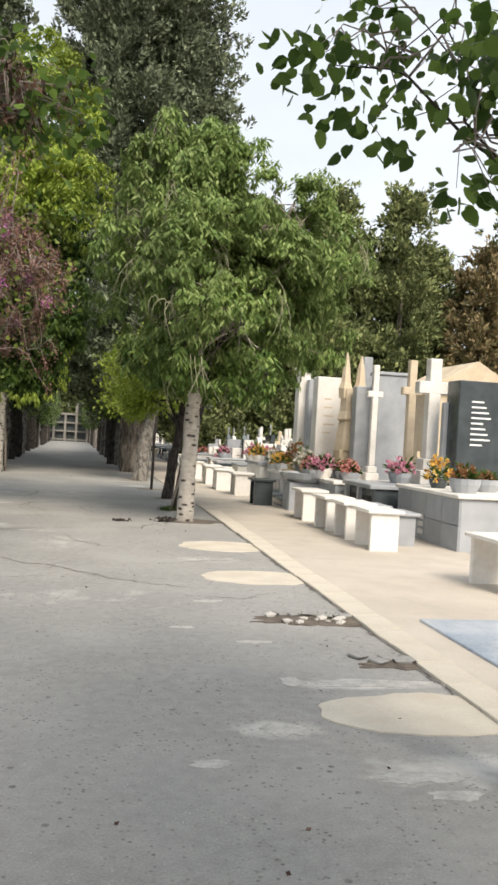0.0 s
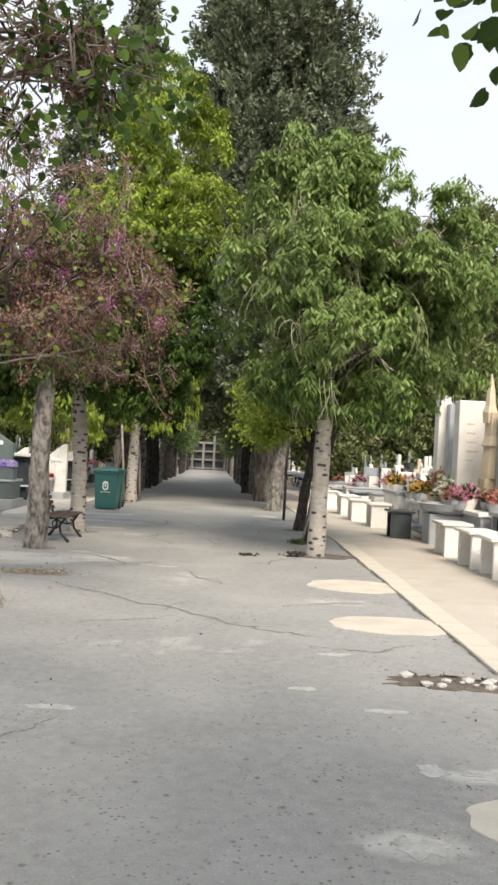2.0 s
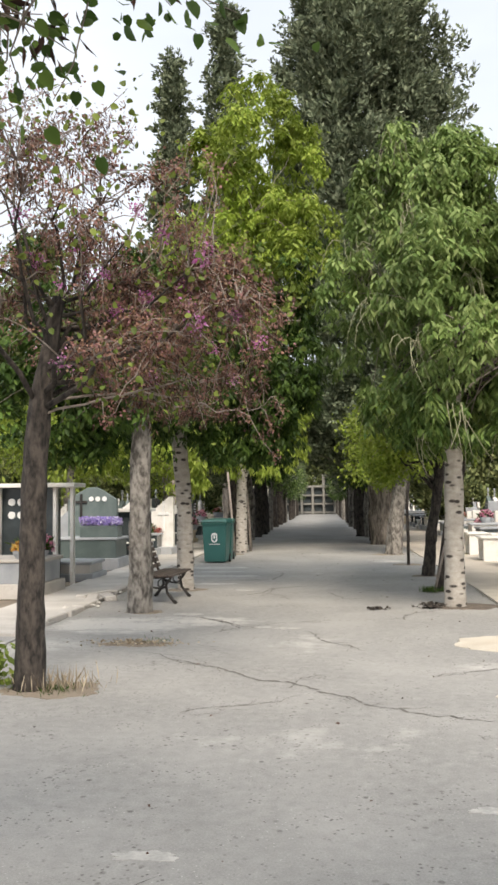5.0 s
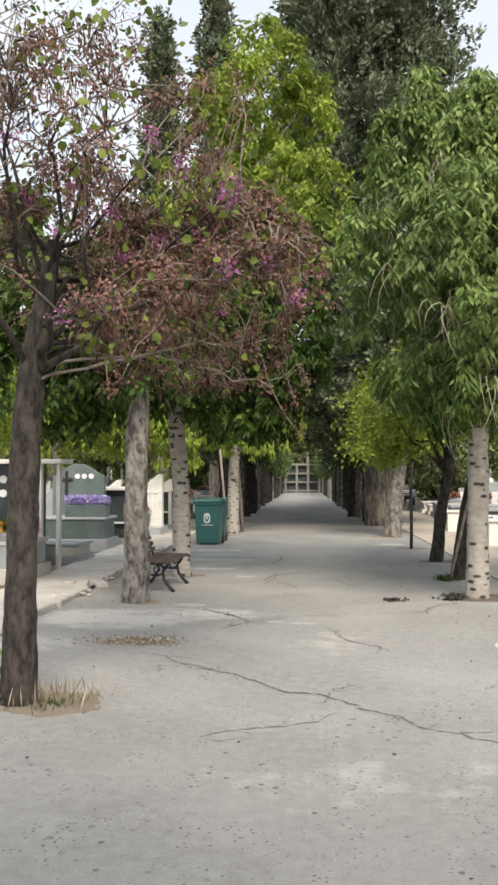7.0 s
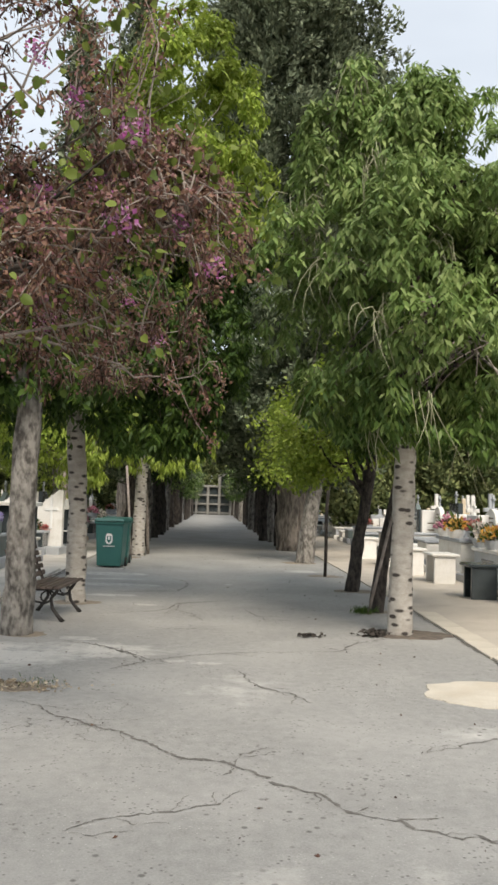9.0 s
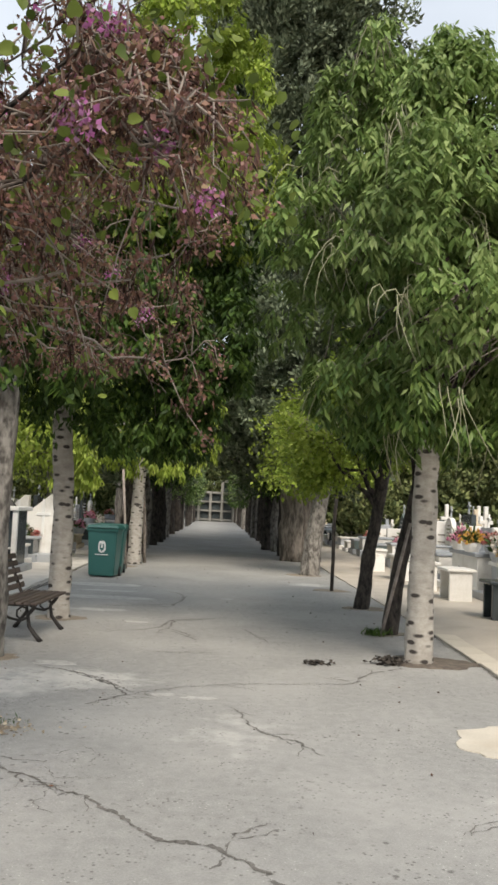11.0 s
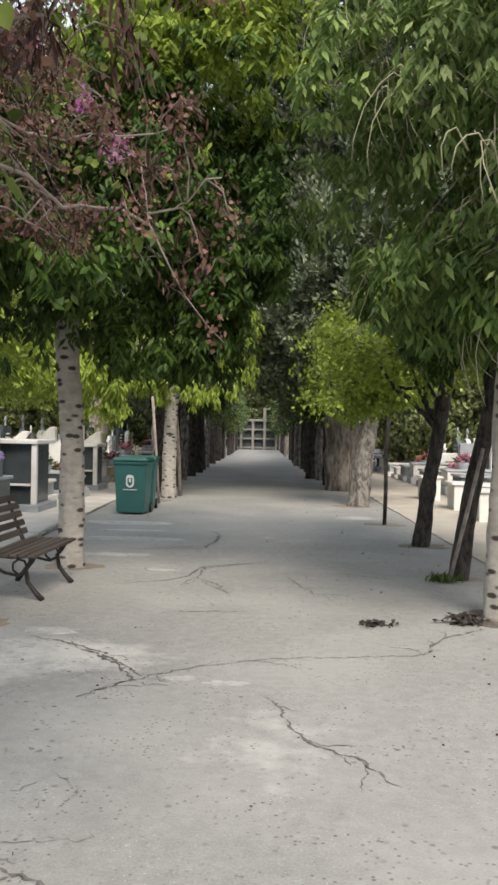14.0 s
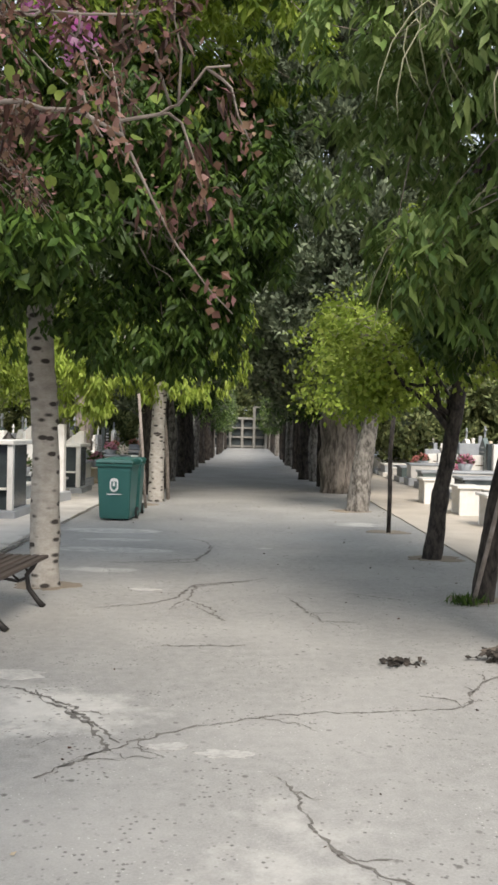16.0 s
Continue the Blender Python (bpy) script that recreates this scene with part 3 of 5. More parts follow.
# pale worn patches; those near y 17 to 19 are painted sun dapples
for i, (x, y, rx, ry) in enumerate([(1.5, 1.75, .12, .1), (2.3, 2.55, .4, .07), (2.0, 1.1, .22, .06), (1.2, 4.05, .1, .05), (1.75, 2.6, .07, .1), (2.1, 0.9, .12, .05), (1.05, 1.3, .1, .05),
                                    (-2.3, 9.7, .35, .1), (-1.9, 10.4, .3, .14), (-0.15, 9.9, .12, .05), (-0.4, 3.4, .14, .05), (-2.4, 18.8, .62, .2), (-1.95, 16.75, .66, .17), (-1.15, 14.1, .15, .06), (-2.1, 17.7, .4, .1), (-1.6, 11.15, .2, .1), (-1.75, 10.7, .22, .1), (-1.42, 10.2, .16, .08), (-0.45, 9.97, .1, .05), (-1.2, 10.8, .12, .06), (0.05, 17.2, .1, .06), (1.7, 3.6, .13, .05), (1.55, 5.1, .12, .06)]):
    blob("worn_dapple_patch", x, y, rx, ry, 0.003, 0.01, M["worn"], "pale patch among worn spots and painted sun dapples", "patch", 7.7 * i, 0.5)
blob("leaf_litter", -1.75, 8.75, 0.4, 0.16, 0.006, 0.02, M["earth"], "dry leaves and dirt on the pavement edge", "litter", 2.2, 0.4, kind="stuff")

# low polished grave slab set in the pavement
bm = boxes((3.3, -3.0, 0.0, 5.6, 4.3, 0.045), bevel=0.006)
tagged(part("flush_grave_slab", bm, M["blue"]), "polished blue grey marble slab set in the pavement", "grave slab")


# ---- trees ----
def tree(base, bark, trunk, lobes, leaf, clusters, per, length, width, droop, spread, seed, label, limbs=9, twigs=60, rough=0.16, name="tree", shell=0.5,
         extra=(), sides=22, lump=0.4, twig_mat=None, full=False, low=0.62, hang=0, unity=0.75, limb_r=0.45, stretch=1.0, tall=0.75, inner=0.2, young=None, twig_r=1.0, tuft=False, boughs=()):
    """A tree at base: trunk rows are (x, y, z, radius), lobes as lobe_points takes them, all from the base. Leaves hang
    in clumps. young: height above which leaves take a second material.
    """
    rng = np.random.default_rng(seed)
    root = thing(name, pose(*base), label, "tree")
    fine = []
    for a, b in zip(trunk, trunk[1:]):
        for i in range(14):
            fine.append([a[k] + (b[k] - a[k]) * i / 14 for k in range(4)])
    fine.append(list(trunk[-1]))
    fine[0][3] *= 1.12
    v, f = [], []
    tube(v, f, [p[:3] for p in fine], [p[3] for p in fine], sides, rough, seed * 1.3)
    raw("trunk", v, f, bark, root)
    cen, out = lobe_points(rng, lobes, clusters, shell, seed * 2.1, lump, inner=inner)
    tips = []
    top = Vector(trunk[-1][:3])
    for i in range(limbs):
        goal = Vector(cen[i]) * 0.85 + top * 0.15
        k = min(int((low + (1 - low) * i / limbs) * (len(fine) - 1)), len(fine) - 1)
        start = Vector(fine[k][:3])
        r = fine[k][3] * limb_r
        pts = bend(start, goal, 0.12, 6, rng, 0.06)
        v, f = [], []
        tube(v, f, pts, [r * (1 - 0.82 * j / 6) for j in range(7)], 6)
        raw("limb", v, f, twig_mat or bark, root)
        tips += pts[2:]
    v, f, stems = [], [], []
    for i in range(min(twigs, clusters)):
        goal = Vector(cen[-1 - i])
        start = sorted(tips, key=lambda p: (p - goal).length)[rng.integers(0, min(7, len(tips)))]
        goal = start + (goal - start) * stretch
        line = bend(start, goal, 0.06, 4, rng, 0.04)
        tube(v, f, line, [k * twig_r for k in (0.012, 0.01, 0.008, 0.006, 0.003)], 4)
        stems.append(line)
    for row in boughs:
        # long outer branches, bare but for side twigs
        line = []
        for a, b in zip(row, row[1:]):
            line += [Vector(a).lerp(Vector(b), k / 5) + Vector(rng.normal(0, 0.022, 3)) for k in range(5)]
        line.append(Vector(row[-1]))
        bv, bf = [], []
        tube(bv, bf, line, [0.012 - 0.009 * k / (len(line) - 1) for k in range(len(line))], 6)
        raw("limb", bv, bf, M["stalk"] if hang else M["twig"], root)
        for k in range(3, len(line) - 1):
            q = line[k] + Vector((rng.normal(0, 0.2), rng.normal(0, 0.12), rng.normal(-0.02, 0.16)))
            twig = bend(line[k], q, rng.normal(0, 0.06), 4, rng, 0.012)
            tube(v, f, twig, (0.005, 0.0045, 0.004, 0.003, 0.002), 4)
            stems.append(twig)
    if v:
        tagged(raw("twig_mass", v, f, M["twig"], root), kind="stuff")
        v, f = [], []
    for i in range(hang):
        # bare stalks that arch out of the crown and hang
        p = Vector(cen[(i // 6 * 7) % clusters]) + Vector(rng.normal(0, 0.1, 3))
        o = Vector(out[(i // 6 * 7) % clusters])
        k = p + o * rng.uniform(0.1, 0.3) + Vector((0, 0, rng.uniform(0.0, 0.12)))
        q = k + Vector((rng.normal(0, 0.15), rng.normal(0, 0.15), -rng.uniform(0.3, 0.75)))
        tube(v, f, [p, p.lerp(k, 0.6) + Vector((0, 0, 0.08)), k, k.lerp(q, 0.3) + o * 0.06, k.lerp(q, 0.7) + o * 0.05, q], [0.008, 0.007, 0.0055, 0.0045, 0.0035, 0.002], 5)
    if v:
        tagged(raw("bare_stalk", v, f, M["stalk"], root, "pale bare hanging stalks"), kind="stuff")
    n = clusters * per
    axis = out * 0.6 + rng.normal(0, 0.45, (clusters, 3))
    axis[:, 2] -= droop
    axis /= np.linalg.norm(axis, axis=1, keepdims=True)
    pos = np.repeat(cen, per, 0) + rng.normal(0, spread, (n, 3)) * np.array([1, 1, tall])
    way = np.repeat(axis, per, 0) * unity + rng.normal(0, 0.36, (n, 3))
    face = np.repeat(out, per, 0) * 0.7 + np.array([0, 0, 0.8])
    if tuft:
        # every tuft fans out and hangs from its own node
        around = rng.random(n) * 2 * math.pi
        drop = rng.uniform(-0.3, 0.3, n) - np.repeat(rng.uniform(0.6, 1.5, clusters), per) * droop
        way = np.stack([np.cos(around), np.sin(around), drop], 1) + np.repeat(out, per, 0) * 0.35
        pos = np.repeat(cen, per, 0) + rng.normal(0, 0.05, (n, 3))
        face = np.stack([np.cos(around) * 0.6, np.sin(around) * 0.6, np.full(n, 0.55)], 1) + np.repeat(out, per, 0) * 0.7
    size = length * rng.uniform(0.6, 1.25, n)
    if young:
        upper_part = np.repeat(cen[:, 2] + rng.normal(0, 0.35, clusters) > young[0], per)
        tagged(leaf_cloud("upper_crown", pos[upper_part], way[upper_part], size[upper_part], width, young[1], root, rng, full=full, label="yellow-green upper leaves", face=face[upper_part]), kind="stuff")
        pos, way, size, face = pos[~upper_part], way[~upper_part], size[~upper_part], face[~upper_part]
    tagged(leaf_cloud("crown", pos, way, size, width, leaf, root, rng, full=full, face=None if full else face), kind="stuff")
    for nm, material, count, pp, ln, wd, dr, sp, lb in extra:
        c2, o2 = [], []
        for i in range(count):
            line = stems[rng.integers(len(stems))]
            j = rng.integers(1, 4)
            c2.append(line[j].lerp(line[j + 1], rng.random()))
            o2.append((line[j + 1] - line[j]).normalized())
        c2, o2 = np.array(c2), np.array(o2)
        n2 = count * pp
        pos = np.repeat(c2, pp, 0) + rng.normal(0, sp, (n2, 3))
        way = np.repeat(o2, pp, 0) * 0.4 + rng.normal(0, 0.5, (n2, 3))
        way[:, 2] -= dr
        leaf_cloud(nm, pos, way, ln * rng.uniform(0.6, 1.3, n2), wd, material, root, rng, label=lb, kind="stuff")
    return root


# drooping tree beside the pavement
tree((2.1, 12.0, 0), M["bark_pale"], [(0, 0, -0.05, 0.15), (0.02, 0, 1.2, 0.13), (0.05, 0, 2.6, 0.115), (0.15, 0.05, 4.2, 0.08), (0.3, 0.1, 5.8, 0.05)],
     [(0.1, 0, 4.0, 1.85, 1.8, 1.75, 5), (-0.25, 0.1, 5.75, 1.0, 1.1, 1.7, 2.8), (1.1, 0.0, 4.2, 1.2, 1.4, 1.4, 2.6), (1.0, 0.1, 5.3, 0.65, 0.8, 1.4, 1.3), (2.35, 0.4, 4.6, 0.65, 0.9, 1.8, 1.8), (0.5, -0.3, 2.9, 1.3, 1.3, 0.75, 1.6), (-0.25, 0.0, 6.55, 0.6, 0.7, 1.0, 1.3)],
     M["leaf_gloss"], 3500, 24, 0.145, 0.155, 1.15, 0.12, 11, "tree with pale scarred bark and drooping light green leaves", limbs=12, twigs=160, hang=200, tuft=True, inner=0.2, young=(3.0, M["leaf_drop"]),
     extra=[("seed_pod", M["pod_black"], 90, 14, 0.075, 0.3, 0.8, 0.07, "clusters of black dry pods")])
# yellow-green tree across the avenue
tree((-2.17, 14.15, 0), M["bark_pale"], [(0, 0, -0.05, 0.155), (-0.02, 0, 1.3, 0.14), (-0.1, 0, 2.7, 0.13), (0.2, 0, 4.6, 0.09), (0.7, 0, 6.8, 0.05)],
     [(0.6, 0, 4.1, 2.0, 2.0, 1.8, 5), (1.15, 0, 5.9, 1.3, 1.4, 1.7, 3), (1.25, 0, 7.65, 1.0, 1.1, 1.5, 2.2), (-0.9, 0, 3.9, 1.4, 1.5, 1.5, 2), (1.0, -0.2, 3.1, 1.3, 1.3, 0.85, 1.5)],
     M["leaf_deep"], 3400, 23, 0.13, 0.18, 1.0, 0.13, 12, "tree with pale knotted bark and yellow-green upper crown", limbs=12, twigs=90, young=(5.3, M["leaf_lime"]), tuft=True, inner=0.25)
# grey-barked tree with a bench behind it
tree((-2.3, 11.3, 0), M["bark_grey"], [(0, 0, -0.05, 0.165), (0.0, 0, 1.2, 0.15), (0.03, 0, 2.6, 0.13), (-0.1, 0.2, 4.2, 0.08)],
     [(-1.0, 0.3, 3.9, 1.5, 1.5, 1.4, 3), (-1.6, 0.6, 2.9, 1.2, 1.2, 0.7, 1.2), (0.2, 0.4, 3.6, 1.1, 1.2, 0.9, 1)],
     M["leaf_deep"], 1300, 18, 0.14, 0.22, 0.9, 0.14, 13, "tree with thick cracked grey bark and green crown", limbs=9, twigs=60, rough=0.22, tuft=True)
# flowering tree by the crossing
tree((-2.11, 6.55, 0), M["bark_dark"], [(0, 0, -0.05, 0.125), (0.02, 0, 1.0, 0.105), (0.04, 0, 1.9, 0.1), (0.1, 0.0, 2.5, 0.09), (0.25, 0.0, 3.3, 0.055)],
     [(0.62, -0.1, 3.1, 1.4, 1.5, 0.75, 4), (-0.23, -0.1, 3.8, 1.45, 1.5, 1.15, 3), (1.47, 0.0, 2.95, 0.8, 1.2, 0.45, 2.4), (0.97, 1.2, 3.2, 1.1, 1.1, 0.8, 2), (0.77, -0.2, 4.1, 1.0, 0.9, 0.85, 1.6), (1.02, 2.7, 3.0, 0.85, 0.9, 0.45, 1.0)],
     M["leaf_round"], 1000, 2, 0.057, 0.42, 0.5, 0.12, 14, "small flowering tree with dark bark, pink blossom and dry pods", limbs=24, twigs=640, shell=0.25, full=True, low=0.68, limb_r=0.3, stretch=1.05, twig_r=0.6,
     boughs=[[(0.08, 0.0, 2.45), (0.9, 0.4, 2.5), (1.42, 1.3, 2.46), (1.72, 1.5, 2.43), (2.0, 1.45, 2.58)], [(0.06, 0.0, 2.3), (1.0, 0.0, 2.5), (1.57, 0.15, 2.62), (1.95, 0.31, 2.84)], [(0.1, 0.0, 2.7), (0.75, 0.6, 2.85), (1.2, 1.5, 2.75), (1.75, 1.8, 2.9)],
             [(0.1, 0.0, 2.6), (0.65, 0.8, 2.55), (1.05, 1.8, 2.5), (1.35, 1.9, 2.62)], [(0.1, 0.0, 3.0), (1.2, 0.4, 3.3), (1.85, 1.0, 3.2), (2.25, 1.3, 3.3)]],
     extra=[("faded_blossom", M["blossom"], 2200, 11, 0.027, 0.42, 0.2, 0.035, "faded mauve blossom along the twigs"), ("blossom", M["magenta"], 34, 60, 0.026, 0.42, 0.1, 0.035, "bright magenta blossom"), ("seed_pod", M["pod"], 2300, 8, 0.065, 0.1, 1.0, 0.035, "brown dry seed pods")])
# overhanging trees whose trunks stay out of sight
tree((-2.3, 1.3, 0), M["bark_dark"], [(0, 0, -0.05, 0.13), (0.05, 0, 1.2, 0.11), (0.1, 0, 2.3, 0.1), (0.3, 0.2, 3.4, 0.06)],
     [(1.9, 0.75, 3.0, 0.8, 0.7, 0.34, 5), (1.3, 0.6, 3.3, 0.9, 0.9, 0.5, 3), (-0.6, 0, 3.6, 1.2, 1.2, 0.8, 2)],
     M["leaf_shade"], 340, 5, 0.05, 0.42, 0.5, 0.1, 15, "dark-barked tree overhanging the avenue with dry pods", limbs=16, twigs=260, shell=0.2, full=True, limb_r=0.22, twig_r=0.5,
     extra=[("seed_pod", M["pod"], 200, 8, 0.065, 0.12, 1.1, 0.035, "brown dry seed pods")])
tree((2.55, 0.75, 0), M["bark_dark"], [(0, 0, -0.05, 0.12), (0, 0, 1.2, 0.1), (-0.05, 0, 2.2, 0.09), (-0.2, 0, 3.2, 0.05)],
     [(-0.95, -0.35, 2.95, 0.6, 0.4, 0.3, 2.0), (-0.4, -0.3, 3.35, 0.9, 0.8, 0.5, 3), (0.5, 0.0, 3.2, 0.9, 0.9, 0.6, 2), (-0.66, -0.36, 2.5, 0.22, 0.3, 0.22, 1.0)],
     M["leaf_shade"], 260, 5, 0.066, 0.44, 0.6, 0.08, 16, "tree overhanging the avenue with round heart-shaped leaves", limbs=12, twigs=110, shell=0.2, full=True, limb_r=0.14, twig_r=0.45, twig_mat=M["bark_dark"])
# leaning dark trunks and the small trees of the row
tree((2.15, 13.95, 0), M["bark_dark"], [(0, 0, -0.05, 0.11), (0.12, 0, 0.9, 0.095), (0.35, 0, 2.0, 0.09), (0.5, 0, 3.0, 0.05)],
     [(0.5, 0.3, 3.2, 1.3, 1.2, 0.9, 3), (0.9, 0.2, 4.2, 1.1, 1.1, 1.0, 2)], M["leaf_deep"], 900, 18, 0.14, 0.2, 0.9, 0.14, 17, "leaning dark-barked tree with dense green crown", limbs=8, twigs=50, tuft=True)
tree((2.2, 16.65, 0), M["bark_dark"], [(0, 0, -0.05, 0.13), (0.07, 0, 0.6, 0.105), (0.09, 0, 0.78, 0.125), (0.11, 0, 0.95, 0.1), (0.2, 0, 1.4, 0.1), (0.33, 0, 2.4, 0.09), (0.2, 0, 3.2, 0.05)],
     [(-0.2, 0, 2.9, 1.35, 1.3, 0.75, 3), (-0.7, 0, 2.4, 0.7, 0.8, 0.5, 1.2), (0.5, 0, 3.6, 1.1, 1.1, 0.9, 2)], M["leaf_lime"], 330, 26, 0.09, 0.38, 0.25, 0.13, 18, "leaning dark tree with round yellow-green leaves", limbs=9, twigs=70)
tree((1.95, 23.1, 0), M["bark_grey"], [(0, 0, -0.05, 0.23), (0.12, 0, 1.2, 0.2), (0.32, 0, 2.4, 0.16), (0.5, 0, 3.6, 0.1)],
     [(0.2, 0, 3.5, 1.5, 1.4, 1.3, 3), (-0.4, 0, 2.7, 0.9, 0.9, 0.6, 1)], M["leaf_lime"], 170, 50, 0.12, 0.3, 0.3, 0.2, 19, "leaning pale-barked tree with light green leaves", limbs=8, twigs=40)
tree((-2.35, 24.2, 0), M["bark_pale"], [(0, 0, -0.05, 0.17), (0, 0, 1.3, 0.16), (0.05, 0, 2.8, 0.13), (0.1, 0, 4.0, 0.07)],
     [(0.3, 0, 3.6, 1.7, 1.6, 1.4, 3), (-0.9, -0.5, 2.7, 1.3, 1.2, 0.8, 1.4)], M["leaf_lime"], 700, 18, 0.18, 0.14, 1.6, 0.16, 20, "pale-barked tree with hanging yellow-green leaves", limbs=8, twigs=60, tuft=True)


def cypress(base, height, radius, low, seed, leaf, count, label, size=0.34, trunk=0.4, bark=None, power=0.5, ragged=0.4, per=16, clump=0.36, lean=0.0):
    """A tall conifer: boughs of upright sprays on an uneven spindle."""
    rng = np.random.default_rng(seed)
    root = thing("cypress", pose(*base), label, "tree")
    v, f = [], []
    pts = [(0.03 * math.sin(i * 0.6), 0.03 * math.cos(i * 0.7), -0.05 + (height - 0.5) * i / 48) for i in range(49)]
    tube(v, f, pts, [trunk * (1 - 0.93 * i / 48) for i in range(49)], 28, 0.34, seed)
    raw("trunk", v, f, bark or M["bark_red"], root)
    nb = count // 8
    h = rng.random(nb) ** 1.15
    a = rng.random(nb) * 2 * math.pi
    prof = np.minimum(h * 5 + 0.5, 0.92) * np.maximum(1 - h, 0.0) ** power
    lump = np.array([1 + ragged * noise.noise(Vector((math.cos(b) * 1.8 + seed, math.sin(b) * 1.8, k * height * 0.35))) for b, k in zip(a, h)])
    r = radius * prof * lump * (1 - 0.45 * rng.random(nb) ** 2) - clump
    lift = rng.uniform(0.35, 1.1, nb)
    dirs = np.stack([np.cos(a), np.sin(a), lift], 1) + rng.normal(0, 0.15, (nb, 3))
    dirs /= np.linalg.norm(dirs, axis=1, keepdims=True)
    bough = np.stack([r * np.cos(a), r * np.sin(a), low + h * (height - low)], 1)
    bough[:, 0] -= lean * np.minimum(h * 3, 1.0)
    # every bough carries a handful of upturned plumes, every plume a sleeve of short sprays
    tips = 9
    reach = clump * rng.uniform(1.2, 2.6, (nb, 1, 1)) * rng.uniform(0.15, 1.0, (nb, tips, 1))
    root_at = bough[:, None, :] + dirs[:, None, :] * reach + rng.normal(0, clump * 0.5, (nb, tips, 3))
    plume = dirs[:, None, :] * 0.6 + rng.normal(0, 0.5, (nb, tips, 3)) + np.array([0, 0, 0.45])
    plume /= np.linalg.norm(plume, axis=2, keepdims=True)
    long = (clump * rng.uniform(0.7, 1.5, nb * tips)).repeat(per)
    root_at, plume = root_at.reshape(-1, 3).repeat(per, 0), plume.reshape(-1, 3).repeat(per, 0)
    n = len(root_at)
    along = rng.random(n)
    ring = np.cross(plume, rng.normal(size=(n, 3)))
    ring /= np.linalg.norm(ring, axis=1, keepdims=True)
    fat = (0.35 + 0.65 * np.sin(math.pi * np.clip(along * 0.9 + 0.1, 0, 1))) * clump * 0.27 * rng.uniform(0.5, 1.0, n)
    pos = root_at + plume * (along * long)[:, None] + ring * fat[:, None]
    deep = rng.random(n) < 0.2
    pos[deep, :2] *= rng.uniform(0.35, 0.8, (deep.sum(), 1))
    way = plume * 0.9 + ring * 0.6 + rng.normal(0, 0.25, (n, 3))
    tagged(leaf_cloud("crown", pos, way, size * rng.uniform(0.5, 1.2, n), 0.24, leaf, root, rng, face=ring + plume * 0.3), kind="stuff")
    for i in range(8):
        b = rng.random() * 6.28
        z = low * 0.8 + rng.random() * 3
        v, f = [], []
        tube(v, f, bend((0, 0, z), (math.cos(b) * radius * 0.6, math.sin(b) * radius * 0.6, z + 0.9), 0.1, 4, rng), [0.06, 0.05, 0.035, 0.02, 0.01], 5)
        raw("limb", v, f, M["twig"], root)
    return root


cypress((1.95, 28.2, 0), 23.5, 3.95, 2.3, 31, M["leaf_cypress"], 7200, "very tall dark cypress with broad reddish trunk beside the avenue", trunk=0.46, size=0.18, per=44, ragged=0.25, power=0.38, clump=0.5, lean=0.4)
cypress((-4.4, 38.0, 0), 24.5, 2.3, 5, 32, M["leaf_cypress"], 2200, "tall ragged dark conifer behind the avenue trees", trunk=0.4, size=0.26, ragged=0.8, power=0.8)
cypress((-7.4, 40.0, 0), 23.5, 2.2, 5, 33, M["leaf_cypress"], 2000, "tall ragged dark conifer behind the avenue trees", trunk=0.4, size=0.26, ragged=0.8, power=0.8)
# the rows of the avenue further on
pa = cypress((-2.5 + drift(28), 28.3, 0), 10, 1.3, 2.4, 41, M["leaf_cypress"], 1000, "dark cypress in the avenue's row", trunk=0.24, bark=M["bark_dark"], size=0.24)
pb = tree((1.75 + drift(34), 34.0, 0), M["bark_dark"], [(0, 0, -0.05, 0.2), (0.05, 0, 1.5, 0.18), (0.1, 0, 3.0, 0.14), (0, 0, 4.5, 0.06)],
          [(0, 0, 4.4, 1.35, 1.35, 1.7, 3), (0.2, 0, 5.8, 0.9, 0.9, 1.2, 1.5), (-0.4, 0, 3.1, 0.9, 0.9, 0.6, 1)], M["leaf_deep"], 150, 30, 0.17, 0.24, 0.5, 0.26, 42, "dark-trunked tree in the avenue's row", limbs=9, twigs=40)
pc = tree((2.0 + drift(44), 44.0, 0), M["bark_grey"], [(0, 0, -0.05, 0.22), (-0.05, 0, 1.5, 0.2), (0.1, 0, 3.0, 0.14), (0, 0, 4.5, 0.06)],
          [(0, 0, 4.2, 1.3, 1.3, 1.6, 3), (-0.3, 0, 5.3, 0.9, 0.9, 1.1, 1.5), (0.4, 0, 3.0, 0.8, 0.8, 0.6, 1)], M["leaf_drop"], 140, 30, 0.2, 0.22, 0.7, 0.26, 43, "grey-trunked tree in the avenue's row", limbs=9, twigs=40)
rr = random.Random(8)
kinds = [pa, pb, pc, pb]
for side, first, start in ((-1, 26.2, -2.5), (1, 30.6, 2.0)):
    y, i = first, 0
    while y < 80:
        src = kinds[(i + (side > 0)) % 4]
        i += 1
        if abs(y - 28.3) > 0.8 or side > 0:
            copy_thing(src, pose(start * (1.0 if y < 36 else max(0.8, 1 - 0.006 * (y - 36))) + drift(y) + rr.uniform(-0.12, 0.12), y, 0, rr.uniform(-2, 2), rr.uniform(-3, 3), rr.uniform(0, 360)) @ Matrix.Scale(rr.uniform(0.75, 1.1) * (1.0 if y < 52 else 0.7), 4))
        y += rr.uniform(2.2, 3.0) * (1.0 if y < 40 else 1.45)
